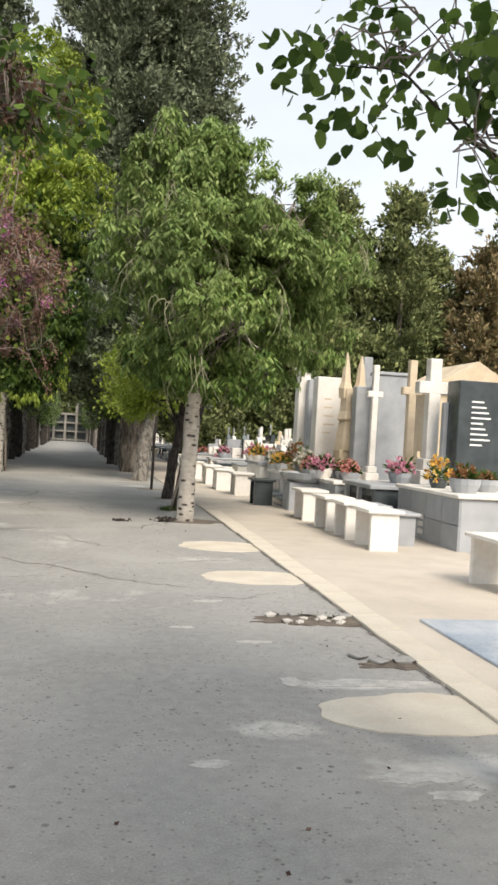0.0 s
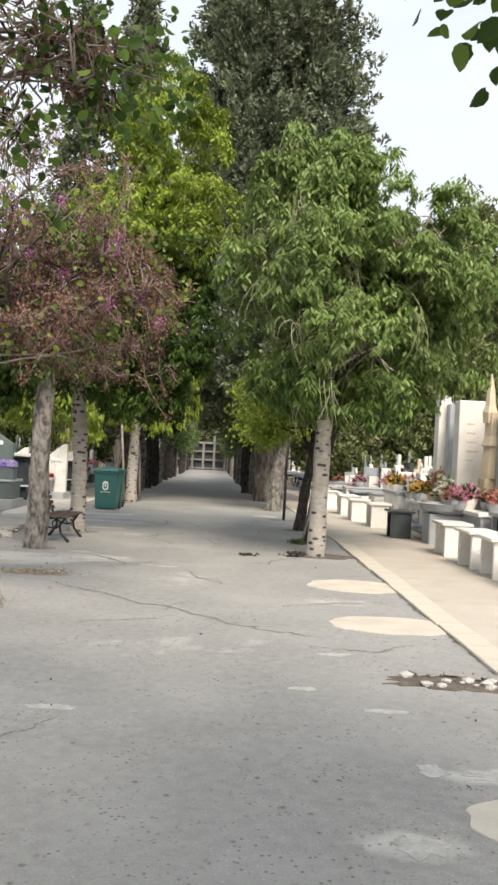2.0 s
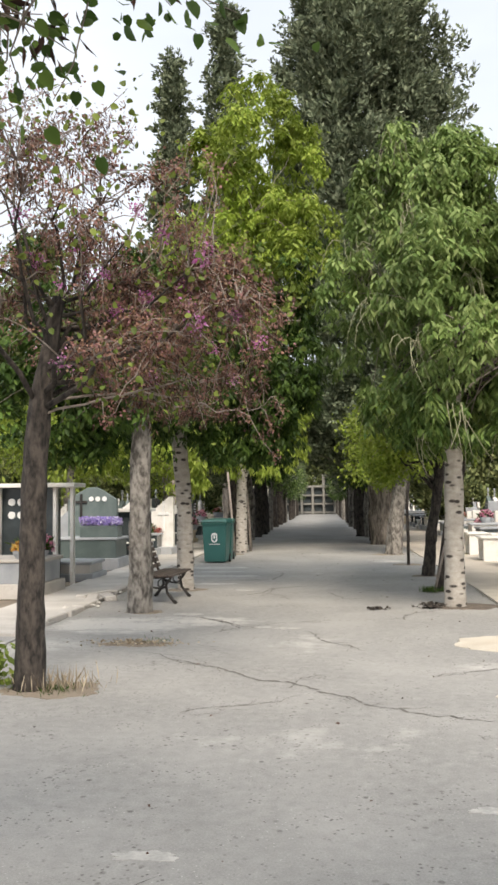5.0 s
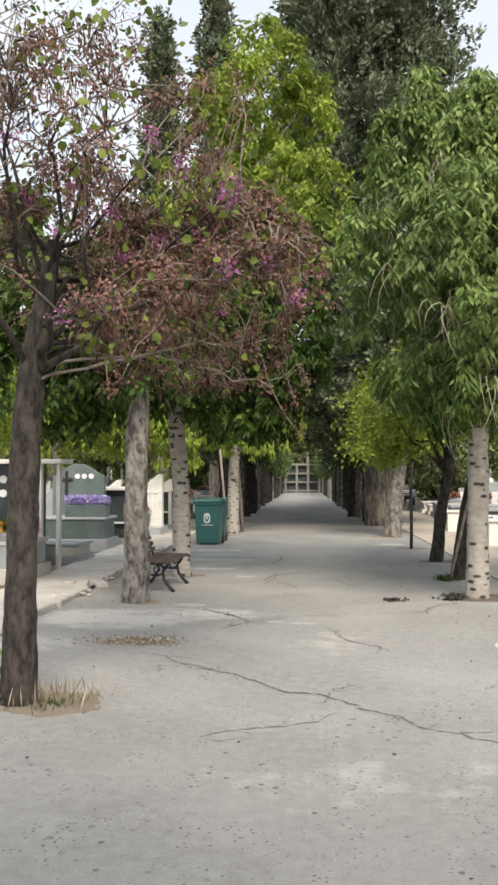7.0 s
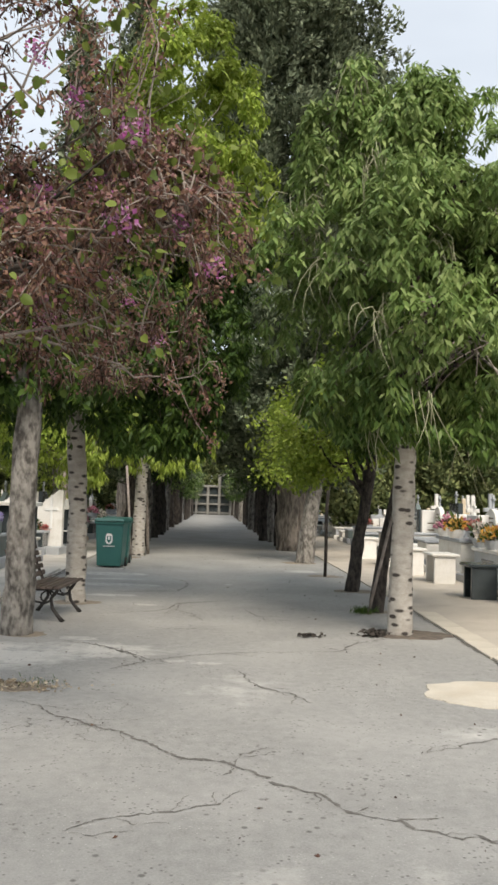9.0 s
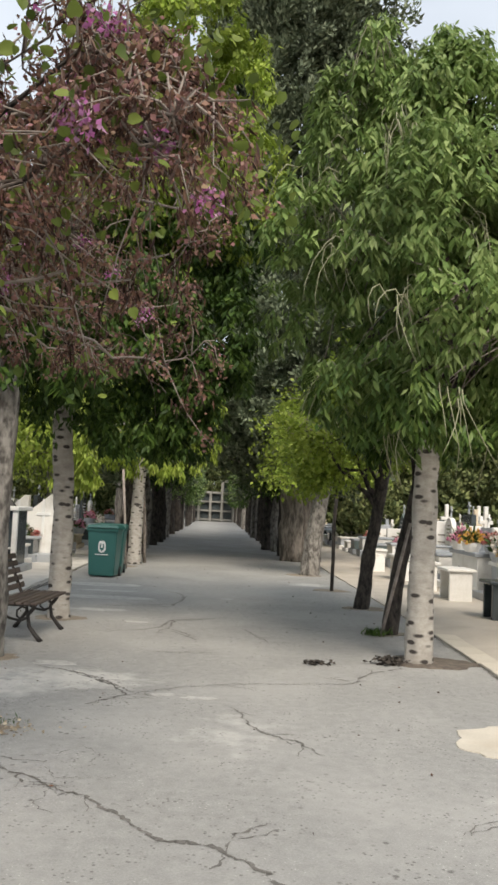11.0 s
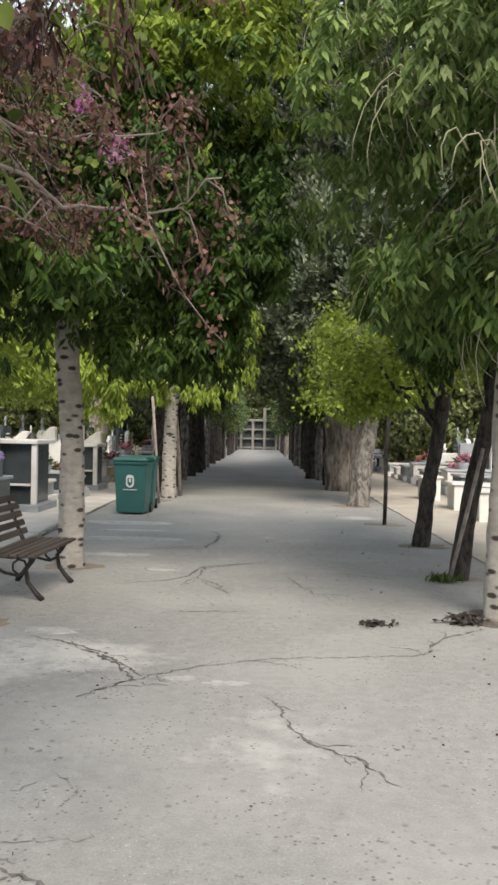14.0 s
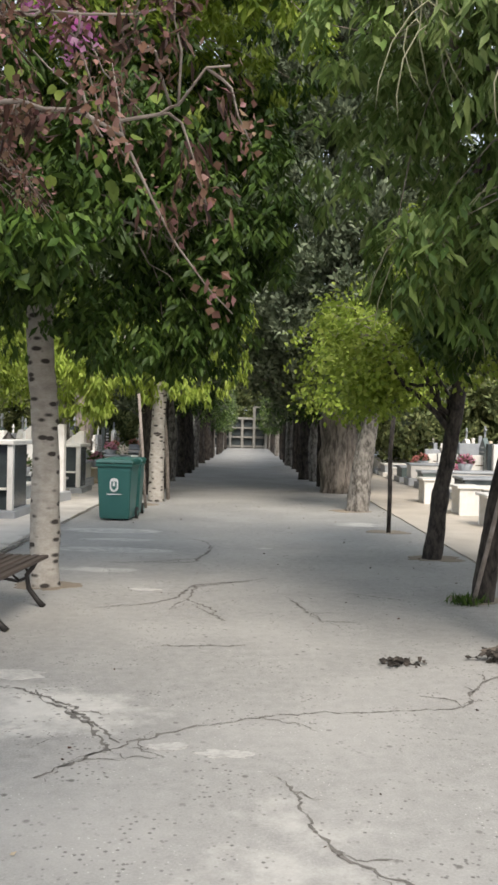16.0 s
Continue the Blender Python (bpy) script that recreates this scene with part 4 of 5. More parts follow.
# extra row trees, unseen behind the camera, added to shade the near road
for x, y in ((2.2, -3.4), (-2.4, -3.2), (2.3, -6.5), (-2.5, -7.0)):
    copy_thing(pb, pose(x, y, 0, 0, 0, rr.uniform(0, 360)) @ Matrix.Scale(1.35, 4))
# dark conifers behind the graves
ha = cypress((9.0, 40.0, 0), 12.0, 2.6, 0.5, 51, M["leaf_hedge"], 1700, "dense dark conifer behind the graves", trunk=0.25, size=0.3, power=0.38, clump=0.45)
hb = cypress((13.0, 42.0, 0), 14.5, 2.5, 0.5, 52, M["leaf_hedge"], 1800, "dense dark conifer behind the graves", trunk=0.25, size=0.3, power=0.38, clump=0.45)
hc = cypress((21.0, 40.0, 0), 11.5, 2.6, 0.5, 53, M["leaf_brown"], 1500, "conifer with browned foliage behind the graves", trunk=0.25, size=0.3, power=0.38, clump=0.45)
for i in range(28):
    x = 6.0 + 1.7 * i
    if abs(x - 9.0) > 1.0 and abs(x - 13.0) > 1.0 and abs(x - 21.0) > 1.0:
        copy_thing((ha, ha, hb, ha)[i % 4], pose(x + rr.uniform(-.5, .5), 40.5 + rr.uniform(-2, 4), 0, 0, 0, rr.uniform(0, 360)))
for i in range(14):
    copy_thing((ha, hb)[i % 2], pose(-8 - 2.6 * i + rr.uniform(-.5, .5), 44 + rr.uniform(-2, 4), 0, 0, 0, rr.uniform(0, 360)))
for i in range(16):
    copy_thing((ha, hb)[i % 2], pose(-20 + 2.3 * i + rr.uniform(-.4, .4), 86 + rr.uniform(-1.5, 1.5), 0, 0, 0, rr.uniform(0, 360)))
lt = tree((-7.0, 22.5, 0), M["bark_grey"], [(0, 0, -0.05, 0.16), (0, 0, 1.4, 0.14), (0.1, 0, 2.6, 0.11), (0, 0, 3.6, 0.06)],
          [(0, 0, 3.4, 2.2, 2.0, 1.4, 3), (0.5, 0, 4.3, 1.4, 1.4, 1.2, 1.5)], M["leaf_lime"], 210, 44, 0.17, 0.2, 0.8, 0.24, 61, "light green tree among the graves", limbs=8, twigs=40)
for x, y in ((-5.2, 27.5), (-9.5, 20.0), (-9.0, 29.0), (-12.5, 25.0)):
    copy_thing(lt, pose(x, y, 0, 0, 0, rr.uniform(0, 360)))


# ---- graves ----
def cross(bm, x, y, z, h, w, t):
    box(bm, x - t / 2, y - t / 2, z, x + t / 2, y + t / 2, z + h, 0.006)
    box(bm, x - t / 2 - 0.002, y - w / 2, z + h * 0.6, x + t / 2 + 0.002, y + w / 2, z + h * 0.6 + t, 0.006)


def bouquet(m, petal, label, r=0.2, h=0.22, pot=None, seed=1, pot_w=0.2, pot_h=0.18):
    """Cut flowers in a stone pot."""
    rng = np.random.default_rng(seed)
    root = thing("flower_pot", m, label, "flowers")
    part("pot", lathe([(pot_w * 0.7, 0), (pot_w * 0.95, pot_h * 0.6), (pot_w, pot_h), (pot_w * 0.85, pot_h), (pot_w * 0.8, pot_h * 0.85)], 14), pot or M["granite"], root, smooth=False)
    n = 42
    d = rng.normal(size=(n, 3))
    d[:, 2] = abs(d[:, 2])
    d /= np.linalg.norm(d, axis=1, keepdims=True)
    cen = d * np.array([r, r, h]) * rng.uniform(0.6, 1.1, (n, 1)) + np.array([0, 0, pot_h])
    k = 14
    pos = np.repeat(cen, k, 0) + rng.normal(0, 0.012, (n * k, 3))
    leaf_cloud("blossoms", pos, rng.normal(size=(n * k, 3)) + np.repeat(d, k, 0) * 0.8, np.full(n * k, 0.05), 0.4, petal, root, rng)
    n = 80
    d = rng.normal(size=(n, 3))
    d[:, 2] = abs(d[:, 2])
    leaf_cloud("leaves", d * np.array([r, r, h]) * 0.3 + np.array([0, 0, pot_h]), d, rng.uniform(0.08, 0.2, n), 0.16, M["leaf_deep"], root, rng)
    return root


def grave(m, w, length, h, body, stone, label, head="slab", head_h=0.9, group="graves", plate=True):
    """A tomb: x runs from its foot to its head, y across; foot at the origin."""
    root = thing("grave", m, label, "grave", group)
    part("base", boxes((-0.06, -w / 2 - 0.06, -0.03, length + 0.06, w / 2 + 0.06, h * 0.35), bevel=0.012), stone, root)
    part("body", boxes((0.02, -w / 2, h * 0.35, length, w / 2, h - 0.06), bevel=0.01), body, root)
    part("lid", boxes((-0.03, -w / 2 - 0.03, h - 0.06, length - 0.1, w / 2 + 0.03, h), bevel=0.014), stone, root)
    if head in ("slab", "round", "cross", "gable"):
        if head == "round":
            pts = [(-w * 0.42, h), (w * 0.42, h), (w * 0.42, h + head_h * 0.65)] + [(w * 0.42 * math.cos(a), h + head_h * 0.65 + head_h * 0.35 * math.sin(a)) for a in (0.4, 0.8, 1.2, 1.57, 1.94, 2.34, 2.74)] + [(-w * 0.42, h + head_h * 0.65)]
        elif head == "gable":
            pts = [(-w * 0.45, h), (w * 0.45, h), (w * 0.45, h + head_h * 0.7), (0, h + head_h), (-w * 0.45, h + head_h * 0.7)]
        elif head == "cross":
            pts = [(-w * 0.28, h), (w * 0.28, h), (w * 0.2, h + head_h * 0.4), (-w * 0.2, h + head_h * 0.4)]
        else:
            pts = [(-w * 0.45, h), (w * 0.45, h), (w * 0.45, h + head_h), (-w * 0.45, h + head_h)]
        b = prism(pts, 0, 0.14, 0.008)
        b.transform(Matrix.Translation((length - 0.05, 0, 0)) @ Matrix.Rotation(radians(90), 4, "Z"))
        hs = part("headstone", b, body, root)
        b = bmesh.new()
        cross(b, length - 0.12, 0, h + head_h * (0.38 if head == "cross" else 1.0), 0.62 if head == "cross" else 0.34, 0.4 if head == "cross" else 0.22, 0.09 if head == "cross" else 0.05)
        part("cross", b, stone, hs)
    if plate:
        for b in [boxes((length - 0.205, -w * 0.25, h + head_h * (0.3 + 0.13 * i), length - 0.196, w * (0.1 + 0.05 * (i % 3)), h + head_h * (0.345 + 0.13 * i)), bevel=0) for i in range(4)]:
            part("inscription_line", b, M["white"] if body in (M["dark"], M["green"]) else M["bronze"], hs)
    return root


def stool(m, label="white marble grave bench on two slab legs", stone=None, group="grave benches", w=0.42, length=0.72, h=0.58):
    root = thing("stone_bench", m, label, "bench", group)
    s = stone or M["marble"]
    part("seat", boxes((-0.06, -0.05, h - 0.05, w + 0.06, length + 0.05, h), bevel=0.01), s, root)
    part("leg", boxes((0, 0, -0.01, w, 0.07, h - 0.05), bevel=0.008), s, root)
    part("leg", boxes((0, length - 0.07, -0.01, w, length, h - 0.05), bevel=0.008), s, root)
    return root


P = 0.022
for i, y in enumerate((8.75, 9.92, 11.0, 12.6)):
    stool(pose(4.37, y, P, 0, 0, (0, -2, 1, -1)[i]))
stool(pose(4.74, 5.6, P, 0, 0, 2))
for x, y in ((4.15, 18.3), (3.98, 20.1), (4.05, 22.4), (3.9, 25.0)):
    stool(pose(x + drift(y), y, P))
stool(pose(4.05, 15.7, P), "black granite grave bench on two slab legs", M["dark"], length=0.5)
stool(pose(4.95, 9.4, P, 0, 0, -1), "grey granite grave bench close to a wall", M["granite"], w=0.35, length=0.7, h=0.5)
stool(pose(4.95, 10.6, P, 0, 0, -1), "grey granite grave bench close to a wall", M["granite"], w=0.35, length=0.7, h=0.5)

# tiled family tomb with a raised platform
tomb = thing("family_tomb", pose(5.78, 8.95, 0), "raised family tomb clad in grey marble panels", "grave")
part("core", boxes((0.03, 0.03, -0.03, 4.2, 2.5, 0.80), bevel=0), M["granite"], tomb)
part("coping", boxes((-0.05, -0.05, 0.8, 4.25, 2.55, 0.86), bevel=0.012), M["marble"], tomb, "pale stone coping")
for i in range(4):
    for j in range(2):
        b = boxes((0.0, i * 0.625 + 0.006, 0.0 + j * 0.4, 0.03, (i + 1) * 0.625 - 0.004, 0.395 + j * 0.4), bevel=0.003)
        part("panel", b, M["granite"], tomb)
for i in range(5):
    b = boxes((0.03 + i * 0.84, 0.0, 0.0, 0.03 + (i + 1) * 0.84 - 0.006, 0.03, 0.795), bevel=0.003)
    part("panel", b, M["granite"], tomb)
part("vent", boxes((-0.012, 1.3, 0.12, 0.0, 1.52, 0.2), (-0.012, 1.3, 0.24, 0.0, 1.52, 0.32), (-0.012, 1.3, 0.36, 0.0, 1.52, 0.44)), M["marble"], tomb, "white stone vent slats")


def slab(m, w, d, h, material, label, name="headstone", lines=0, lines_mat=None, cap=None, plinth=None):
    """An upright stone; x across, y deep."""
    root = thing(name, m, label, "headstone")
    st = part("stone", boxes((-w / 2, 0, 0.0, w / 2, d, h), bevel=0.015), material, root)
    if cap:
        part("cap", boxes((-w / 2 - 0.04, -0.04, h, w / 2 + 0.04, d + 0.04, h + 0.07), bevel=0.012), cap, root)
    if lines:
        rows = [(-w * 0.24, -0.004, h * (0.4 + 0.45 * i / lines), w * (0.0 + 0.05 * (i * 7 % 4)), 0.0, h * (0.4 + 0.45 * i / lines) + 0.03) for i in range(lines)]
        for row in rows:
            part("inscription_line", boxes(row, bevel=0), lines_mat or M["white"], st)
    return root


def stone_cross(m, h, w, t, material, label, base=0.3):
    root = thing("cross_monument", m, label, "cross")
    bm = boxes((-t / 2, -t / 2, base, t / 2, t / 2, h), (-w / 2, -t / 2 - 0.003, h * 0.72, w / 2, t / 2 + 0.003, h * 0.72 + t), bevel=0.014)
    part("cross", bm, material, root)
    part("pedestal", boxes((-t * 1.1, -t * 1.1, 0, t * 1.1, t * 1.1, base * 0.55), (-t * 0.8, -t * 0.8, base * 0.55, t * 0.8, t * 0.8, base), bevel=0.014), material, root)
    return root


def spire_monument(m, h, material, label):
    """Carved limestone monument: stepped base, tapering niche and two pointed finials."""
    root = thing("spire_monument", m, label, "monument")
    part("base", boxes((-0.38, -0.3, 0, 0.38, 0.3, 0.3), (-0.3, -0.24, 0.3, 0.3, 0.24, 0.55), bevel=0.02), material, root)
    part("shaft", lathe([(0.34, 0.55), (0.32, 0.9), (0.27, 1.2), (0.33, 1.26), (0.27, 1.45), (0.25, h * 0.7)], 8), material, root)
    for sx, k in ((-0.16, 1.0), (0.19, 0.98)):
        part("finial", lathe([(0.15, h * 0.62), (0.17, h * 0.7), (0.12, h * 0.75), (0.08, h * 0.88), (0.012, h * k)], 6, Matrix.Translation((sx, 0, 0))), material, root)
    return root


# platforms under the monuments
plat = thing("granite_tomb", pose(5.35, 11.75, 0), "dark granite tomb with open niches", "grave")
part("body", boxes((0.1, 0.0, -0.03, 4.0, 1.6, 0.72), bevel=0.01), M["dark"], plat)
part("coping", boxes((0.0, -0.05, 0.72, 4.1, 1.65, 0.8), bevel=0.012), M["granite"], plat)
# flat black panels stand in for the dark inside the open niches
for i in range(2):
    part("niche", boxes((0.085, 0.2 + 0.75 * i, 0.12, 0.097, 0.62 + 0.75 * i, 0.58), bevel=0.002), M["rubber"], plat, "black panel standing for an open niche's shade")
    part("pilaster", boxes((0.02, 0.68 + 0.75 * i, 0.0, 0.1, 0.78 + 0.75 * i, 0.72), bevel=0.006), M["granite"], plat)
for k, (y0, y1, h, a, b, x0) in enumerate([(13.5, 15.2, 0.75, "granite", "marble", 5.2), (15.4, 17.3, 0.8, "dark", "tan", 5.0), (17.5, 19.4, 0.72, "granite", "marble", 5.1), (19.6, 21.6, 0.85, "marble", "granite", 4.9)]):
    q = thing("granite_tomb", pose(x0, y0, 0), {"granite": "grey granite tomb with a pale stone top", "dark": "black granite tomb with a tan stone top", "marble": "white marble tomb with a grey top"}[a], "grave")
    part("body", boxes((0.06, 0.04, -0.03, 3.6, y1 - y0 - 0.04, h - 0.08), bevel=0.01), M[a], q)
    part("coping", boxes((0, 0, h - 0.08, 3.66, y1 - y0, h), bevel=0.014), M[b], q)
    part("step", boxes((-0.35, 0.1, -0.02, 0.056, y1 - y0 - 0.1, 0.16), bevel=0.01), M[a], q)
    part("plaque", boxes((0.045, (y1 - y0) * 0.3, 0.2, 0.058, (y1 - y0) * 0.7, 0.5), bevel=0.004), M["dark" if a != "dark" else "granite"], q)

slab(pose(5.78, 18.4, 0.72), 0.34, 0.4, 2.6, M["marble"], "slim white marble pillar with a small cap", "pillar", cap=M["marble"])
slab(pose(6.0, 18.15, 0.72), 0.4, 0.3, 2.35, M["granite"], "tall grey granite headstone")
slab(pose(6.1, 17.1, 0.8), 0.7, 0.45, 2.28, M["marble"], "tall white marble headstone with a tan front", lines=5, lines_mat=M["tan"])
spire_monument(pose(6.3, 16.1, 0.8), 2.8, M["tan"], "carved tan limestone monument with two pointed spires")
slab(pose(6.48, 15.45, 0.8), 0.56, 0.3, 2.0, M["granite"], "tall grey granite headstone")
slab(pose(6.92, 15.0, 0.75), 0.74, 0.5, 2.3, M["granite"], "tall blue grey granite headstone with a cap", cap=M["granite"])
stone_cross(pose(6.3, 14.5, 0.75), 2.45, 0.34, 0.13, M["marble"], "slim white marble cross on a shaft")
stone_cross(pose(6.72, 16.4, 0.8), 2.75, 0.4, 0.22, M["granite"], "grey granite cross above a headstone")
stone_cross(pose(6.9, 13.95, 0.75), 2.55, 0.42, 0.16, M["tan"], "carved tan limestone cross")
stone_cross(pose(6.97, 13.0, 0.8), 2.46, 0.66, 0.24, M["marble"], "large white marble cross on a stepped pedestal", 0.5)
slab(pose(7.2, 12.4, 0.8), 0.46, 0.15, 1.6, M["granite"], "grey headstone with carved white letters", lines=5)
slab(pose(7.55, 11.95, 0.8), 1.0, 0.55, 2.0, M["dark"], "tall dark granite headstone with white inscription", lines=9)
slab(pose(8.5, 11.8, 0.8), 0.5, 0.4, 1.9, M["marble"], "white marble headstone beside a dark one", lines=3, lines_mat=M["granite"])
chap = thing("chapel_tomb", pose(11.2, 20, 0), "tan limestone chapel tomb with a gabled roof", "grave")
part("tomb_body", boxes((-1.2, 0, 0, 1.2, 2.4, 3.1), bevel=0.02), M["tan"], chap)
part("roof", prism([(-1.4, 3.1), (1.4, 3.1), (1.4, 3.25), (0, 4.05), (-1.4, 3.25)], -0.15, 2.5, 0.02), M["tan"], chap)
part("door", boxes((-0.4, -0.04, 0.05, 0.4, -0.005, 2.0), bevel=0.01), M["iron"], chap)

bouquet(pose(6.1, 9.5, 0.86), M["fl_dry"], "grey stone bowl of dry reddish grass", 0.2, 0.2, M["granite"], 2, 0.25, 0.22)
bouquet(pose(6.75, 10.1, 0.86), M["fl_dry"], "grey stone bowl of dry flowers", 0.14, 0.1, M["granite"], 3, 0.26, 0.2)
bouquet(pose(6.15, 10.6, 0.86), M["fl_orange"], "orange and cream flowers in a dark pot", 0.26, 0.36, M["dark"], 4, 0.16, 0.14)
bouquet(pose(6.35, 12.9, 0.8), M["fl_pink"], "pink and white carnations in a grey bowl", 0.3, 0.3, M["granite"], 5, 0.24, 0.2)
bouquet(pose(5.3, 14.6, 0.75), M["fl_pink"], "pink flowers in a white marble pot", 0.3, 0.28, M["marble"], 6, 0.2, 0.22)
bouquet(pose(5.35, 16.2, 0.8), M["fl_white"], "white lilies in a stone pot", 0.28, 0.35, M["tan"], 7)
bouquet(pose(5.25, 17.0, 0.8), M["fl_dry"], "tall dry grasses in a stone pot", 0.25, 0.5, M["tan"], 8)
bouquet(pose(5.2, 18.2, 0.72), M["fl_orange"], "yellow and orange flowers in a pot", 0.28, 0.3, M["granite"], 9)
bouquet(pose(5.2, 19.0, 0.72), M["fl_white"], "white flowers in a pot", 0.25, 0.3, M["granite"], 10)
bouquet(pose(5.0, 20.2, 0.85), M["fl_orange"], "yellow flowers in a stone pot", 0.25, 0.3, M["marble"], 11)
bouquet(pose(5.0, 21.1, 0.85), M["fl_pink"], "red and pink flowers in a pot", 0.25, 0.3, M["marble"], 12)
urn = thing("stone_urn", pose(5.0, 15.0, 0), "wide grey stone basin on a block", "urn")
part("block", boxes((-0.4, -0.3, 0, 0.4, 0.3, 0.62), bevel=0.02), M["granite"], urn)
part("basin", lathe([(0.3, 0.62), (0.5, 0.7), (0.56, 0.82), (0.48, 0.83), (0.44, 0.76)], 20), M["granite"], urn)

# graves across the avenue
F = 180
grave(pose(-4.38, 13.55, 0, 0, 0, F), 1.1, 2.0, 0.62, M["granite"], M["concrete"], "grey stone tomb with an arched white headstone", "round", 0.85)
grave(pose(-4.4, 16.4, 0, 0, 0, F), 0.9, 1.9, 0.36, M["concrete"], M["granite"], "low grey stone grave with a ledge", "none", plate=False)
grave(pose(-4.55, 18.95, 0, 0, 0, F), 0.95, 1.6, 0.72, M["green"], M["granite"], "green granite tomb below a cut-corner headstone", "none", plate=False)
bouquet(pose(-4.68, 13.2, 0.62), M["fl_orange"], "orange flowers in a grey pot", 0.22, 0.2, M["granite"], 21, 0.22, 0.14)
bouquet(pose(-4.62, 13.8, 0.62), M["fl_pink"], "pink flowers against a tomb", 0.18, 0.26, M["granite"], 22, 0.12, 0.1)
box_p = thing("planter", pose(-5.0, 18.75, 0.72), "green granite planter of lilac and white flowers", "planter")
part("trough", boxes((-0.45, -0.2, 0, 0.45, 0.2, 0.26), bevel=0.012), M["green"], box_p)
rng = np.random.default_rng(77)
n = 1400
p0 = rng.uniform(-1, 1, (n, 3)) * np.array([0.45, 0.22, 0.08]) + np.array([0, 0, 0.36])
leaf_cloud("blossoms", p0, rng.normal(size=(n, 3)) + np.array([0, 0, 0.8]), np.full(n, 0.06), 0.42, M["fl_lilac"], box_p, rng)
gable = thing("gabled_headstone", pose(-5.4, 19.4, 0), "blue-grey granite headstone with cut corners and a cross", "headstone")
st = part("stone", prism([(-0.6, 0), (0.6, 0), (0.6, 1.58), (0.3, 1.78), (0.1, 1.88), (-0.1, 1.88), (-0.3, 1.78), (-0.6, 1.58)], 0.0, 0.16, 0.012), M["green"], gable)
part("cross", boxes((-0.3, -0.04, 1.12, -0.24, 0.0, 1.72), (-0.42, -0.042, 1.5, -0.12, -0.001, 1.56), bevel=0.005), M["iron"], st, "dark iron cross")
for k in range(3):
    part("portrait", lathe([(0.06, 0), (0.06, 0.02)], 16, Matrix.Translation((-0.02 + 0.16 * k, -0.002, 1.6)) @ Matrix.Rotation(radians(90), 4, "X")), M["white"], st, "oval white plaque")
frame_t = thing("niche_tomb", pose(-5.6, 15.0, 0), "dark granite niche tomb in a white marble frame", "grave")
part("back", boxes((-1.2, 0.2, 0, 0.74, 0.5, 1.82), bevel=0.01), M["dark"], frame_t)
part("top", boxes((-1.3, -0.1, 1.82, 1.2, 0.6, 1.9), bevel=0.01), M["marble"], frame_t)
for x in (-1.25, -0.35, 0.75, 1.08):
    part("post", boxes((x, 0.0, 0, x + 0.07, 0.12, 1.82), bevel=0.01), M["marble"], frame_t)
for i, (x, z) in enumerate(((-0.12, 1.55), (0.06, 1.55), (-0.12, 1.3), (0.06, 1.3))):
    part("portrait", lathe([(0.07, 0), (0.07, 0.02)], 16, Matrix.Translation((x, 0.195, z)) @ Matrix.Rotation(radians(90), 4, "X")), M["white"], frame_t, "oval white plaque")

# more graves, row behind row
rr2 = random.Random(21)
designs = []
for k, (w, le, h, b, s, hd, hh, lab) in enumerate([
        (0.95, 2.0, 0.5, "granite", "marble", "slab", 0.8, "grey granite grave with a pale headstone"),
        (1.0, 2.0, 0.62, "dark", "granite", "slab", 1.0, "black granite grave with a tall headstone"),
        (0.9, 1.9, 0.42, "marble", "marble", "cross", 0.7, "white marble grave with a cross"),
        (1.0, 2.0, 0.55, "green", "granite", "gable", 1.0, "green granite grave with a gabled headstone"),
        (0.9, 1.9, 0.7, "marble", "granite", "round", 0.8, "white marble grave with a rounded headstone"),
        (0.95, 2.0, 0.45, "tan", "tan", "cross", 0.8, "tan limestone grave with a cross")]):
    designs.append((grave(pose(-4.4 + drift(21.9 + 1.55 * k), 21.9 + 1.55 * k, 0, 0, 0, F), w, le, h, M[b], M[s], lab, hd, hh), h))
pots = [(bouquet(pose(-4.75, 20.6, 0.5), M["fl_pink"], "pink flowers in a grey pot on a grave", 0.2, 0.22, None, 31), 0),
        (bouquet(pose(-4.75, 22.1, 0.62), M["fl_white"], "white flowers in a grey pot on a grave", 0.2, 0.22, None, 32), 0),
        (bouquet(pose(-4.75, 23.7, 0.42), M["fl_red"], "red flowers in a grey pot on a grave", 0.2, 0.24, None, 33), 0)]
for side in (-1, 1):
    for row in range(4):
        y = (31.6 if row == 0 else 12.5 + row) if side < 0 else (22.4 if row == 0 else 15.0 + row * 2)
        while y < (66 if row < 2 else 40):
            src, h = designs[rr2.randrange(6)]
            x = ((-4.3 if side < 0 else 4.9) + side * row * 3.1) + drift(y)
            copy_thing(src, pose(x, y, 0, 0, 0, (F if side < 0 else 0) + rr2.uniform(-2, 2)))
            if rr2.random() < 0.6 and y < 45:
                copy_thing(pots[rr2.randrange(3)][0], pose(x + side * rr2.uniform(0.4, 1.5), y + rr2.uniform(-.2, .2), h, 0, 0, rr2.uniform(0, 360)))
            y += rr2.uniform(1.4, 1.9)


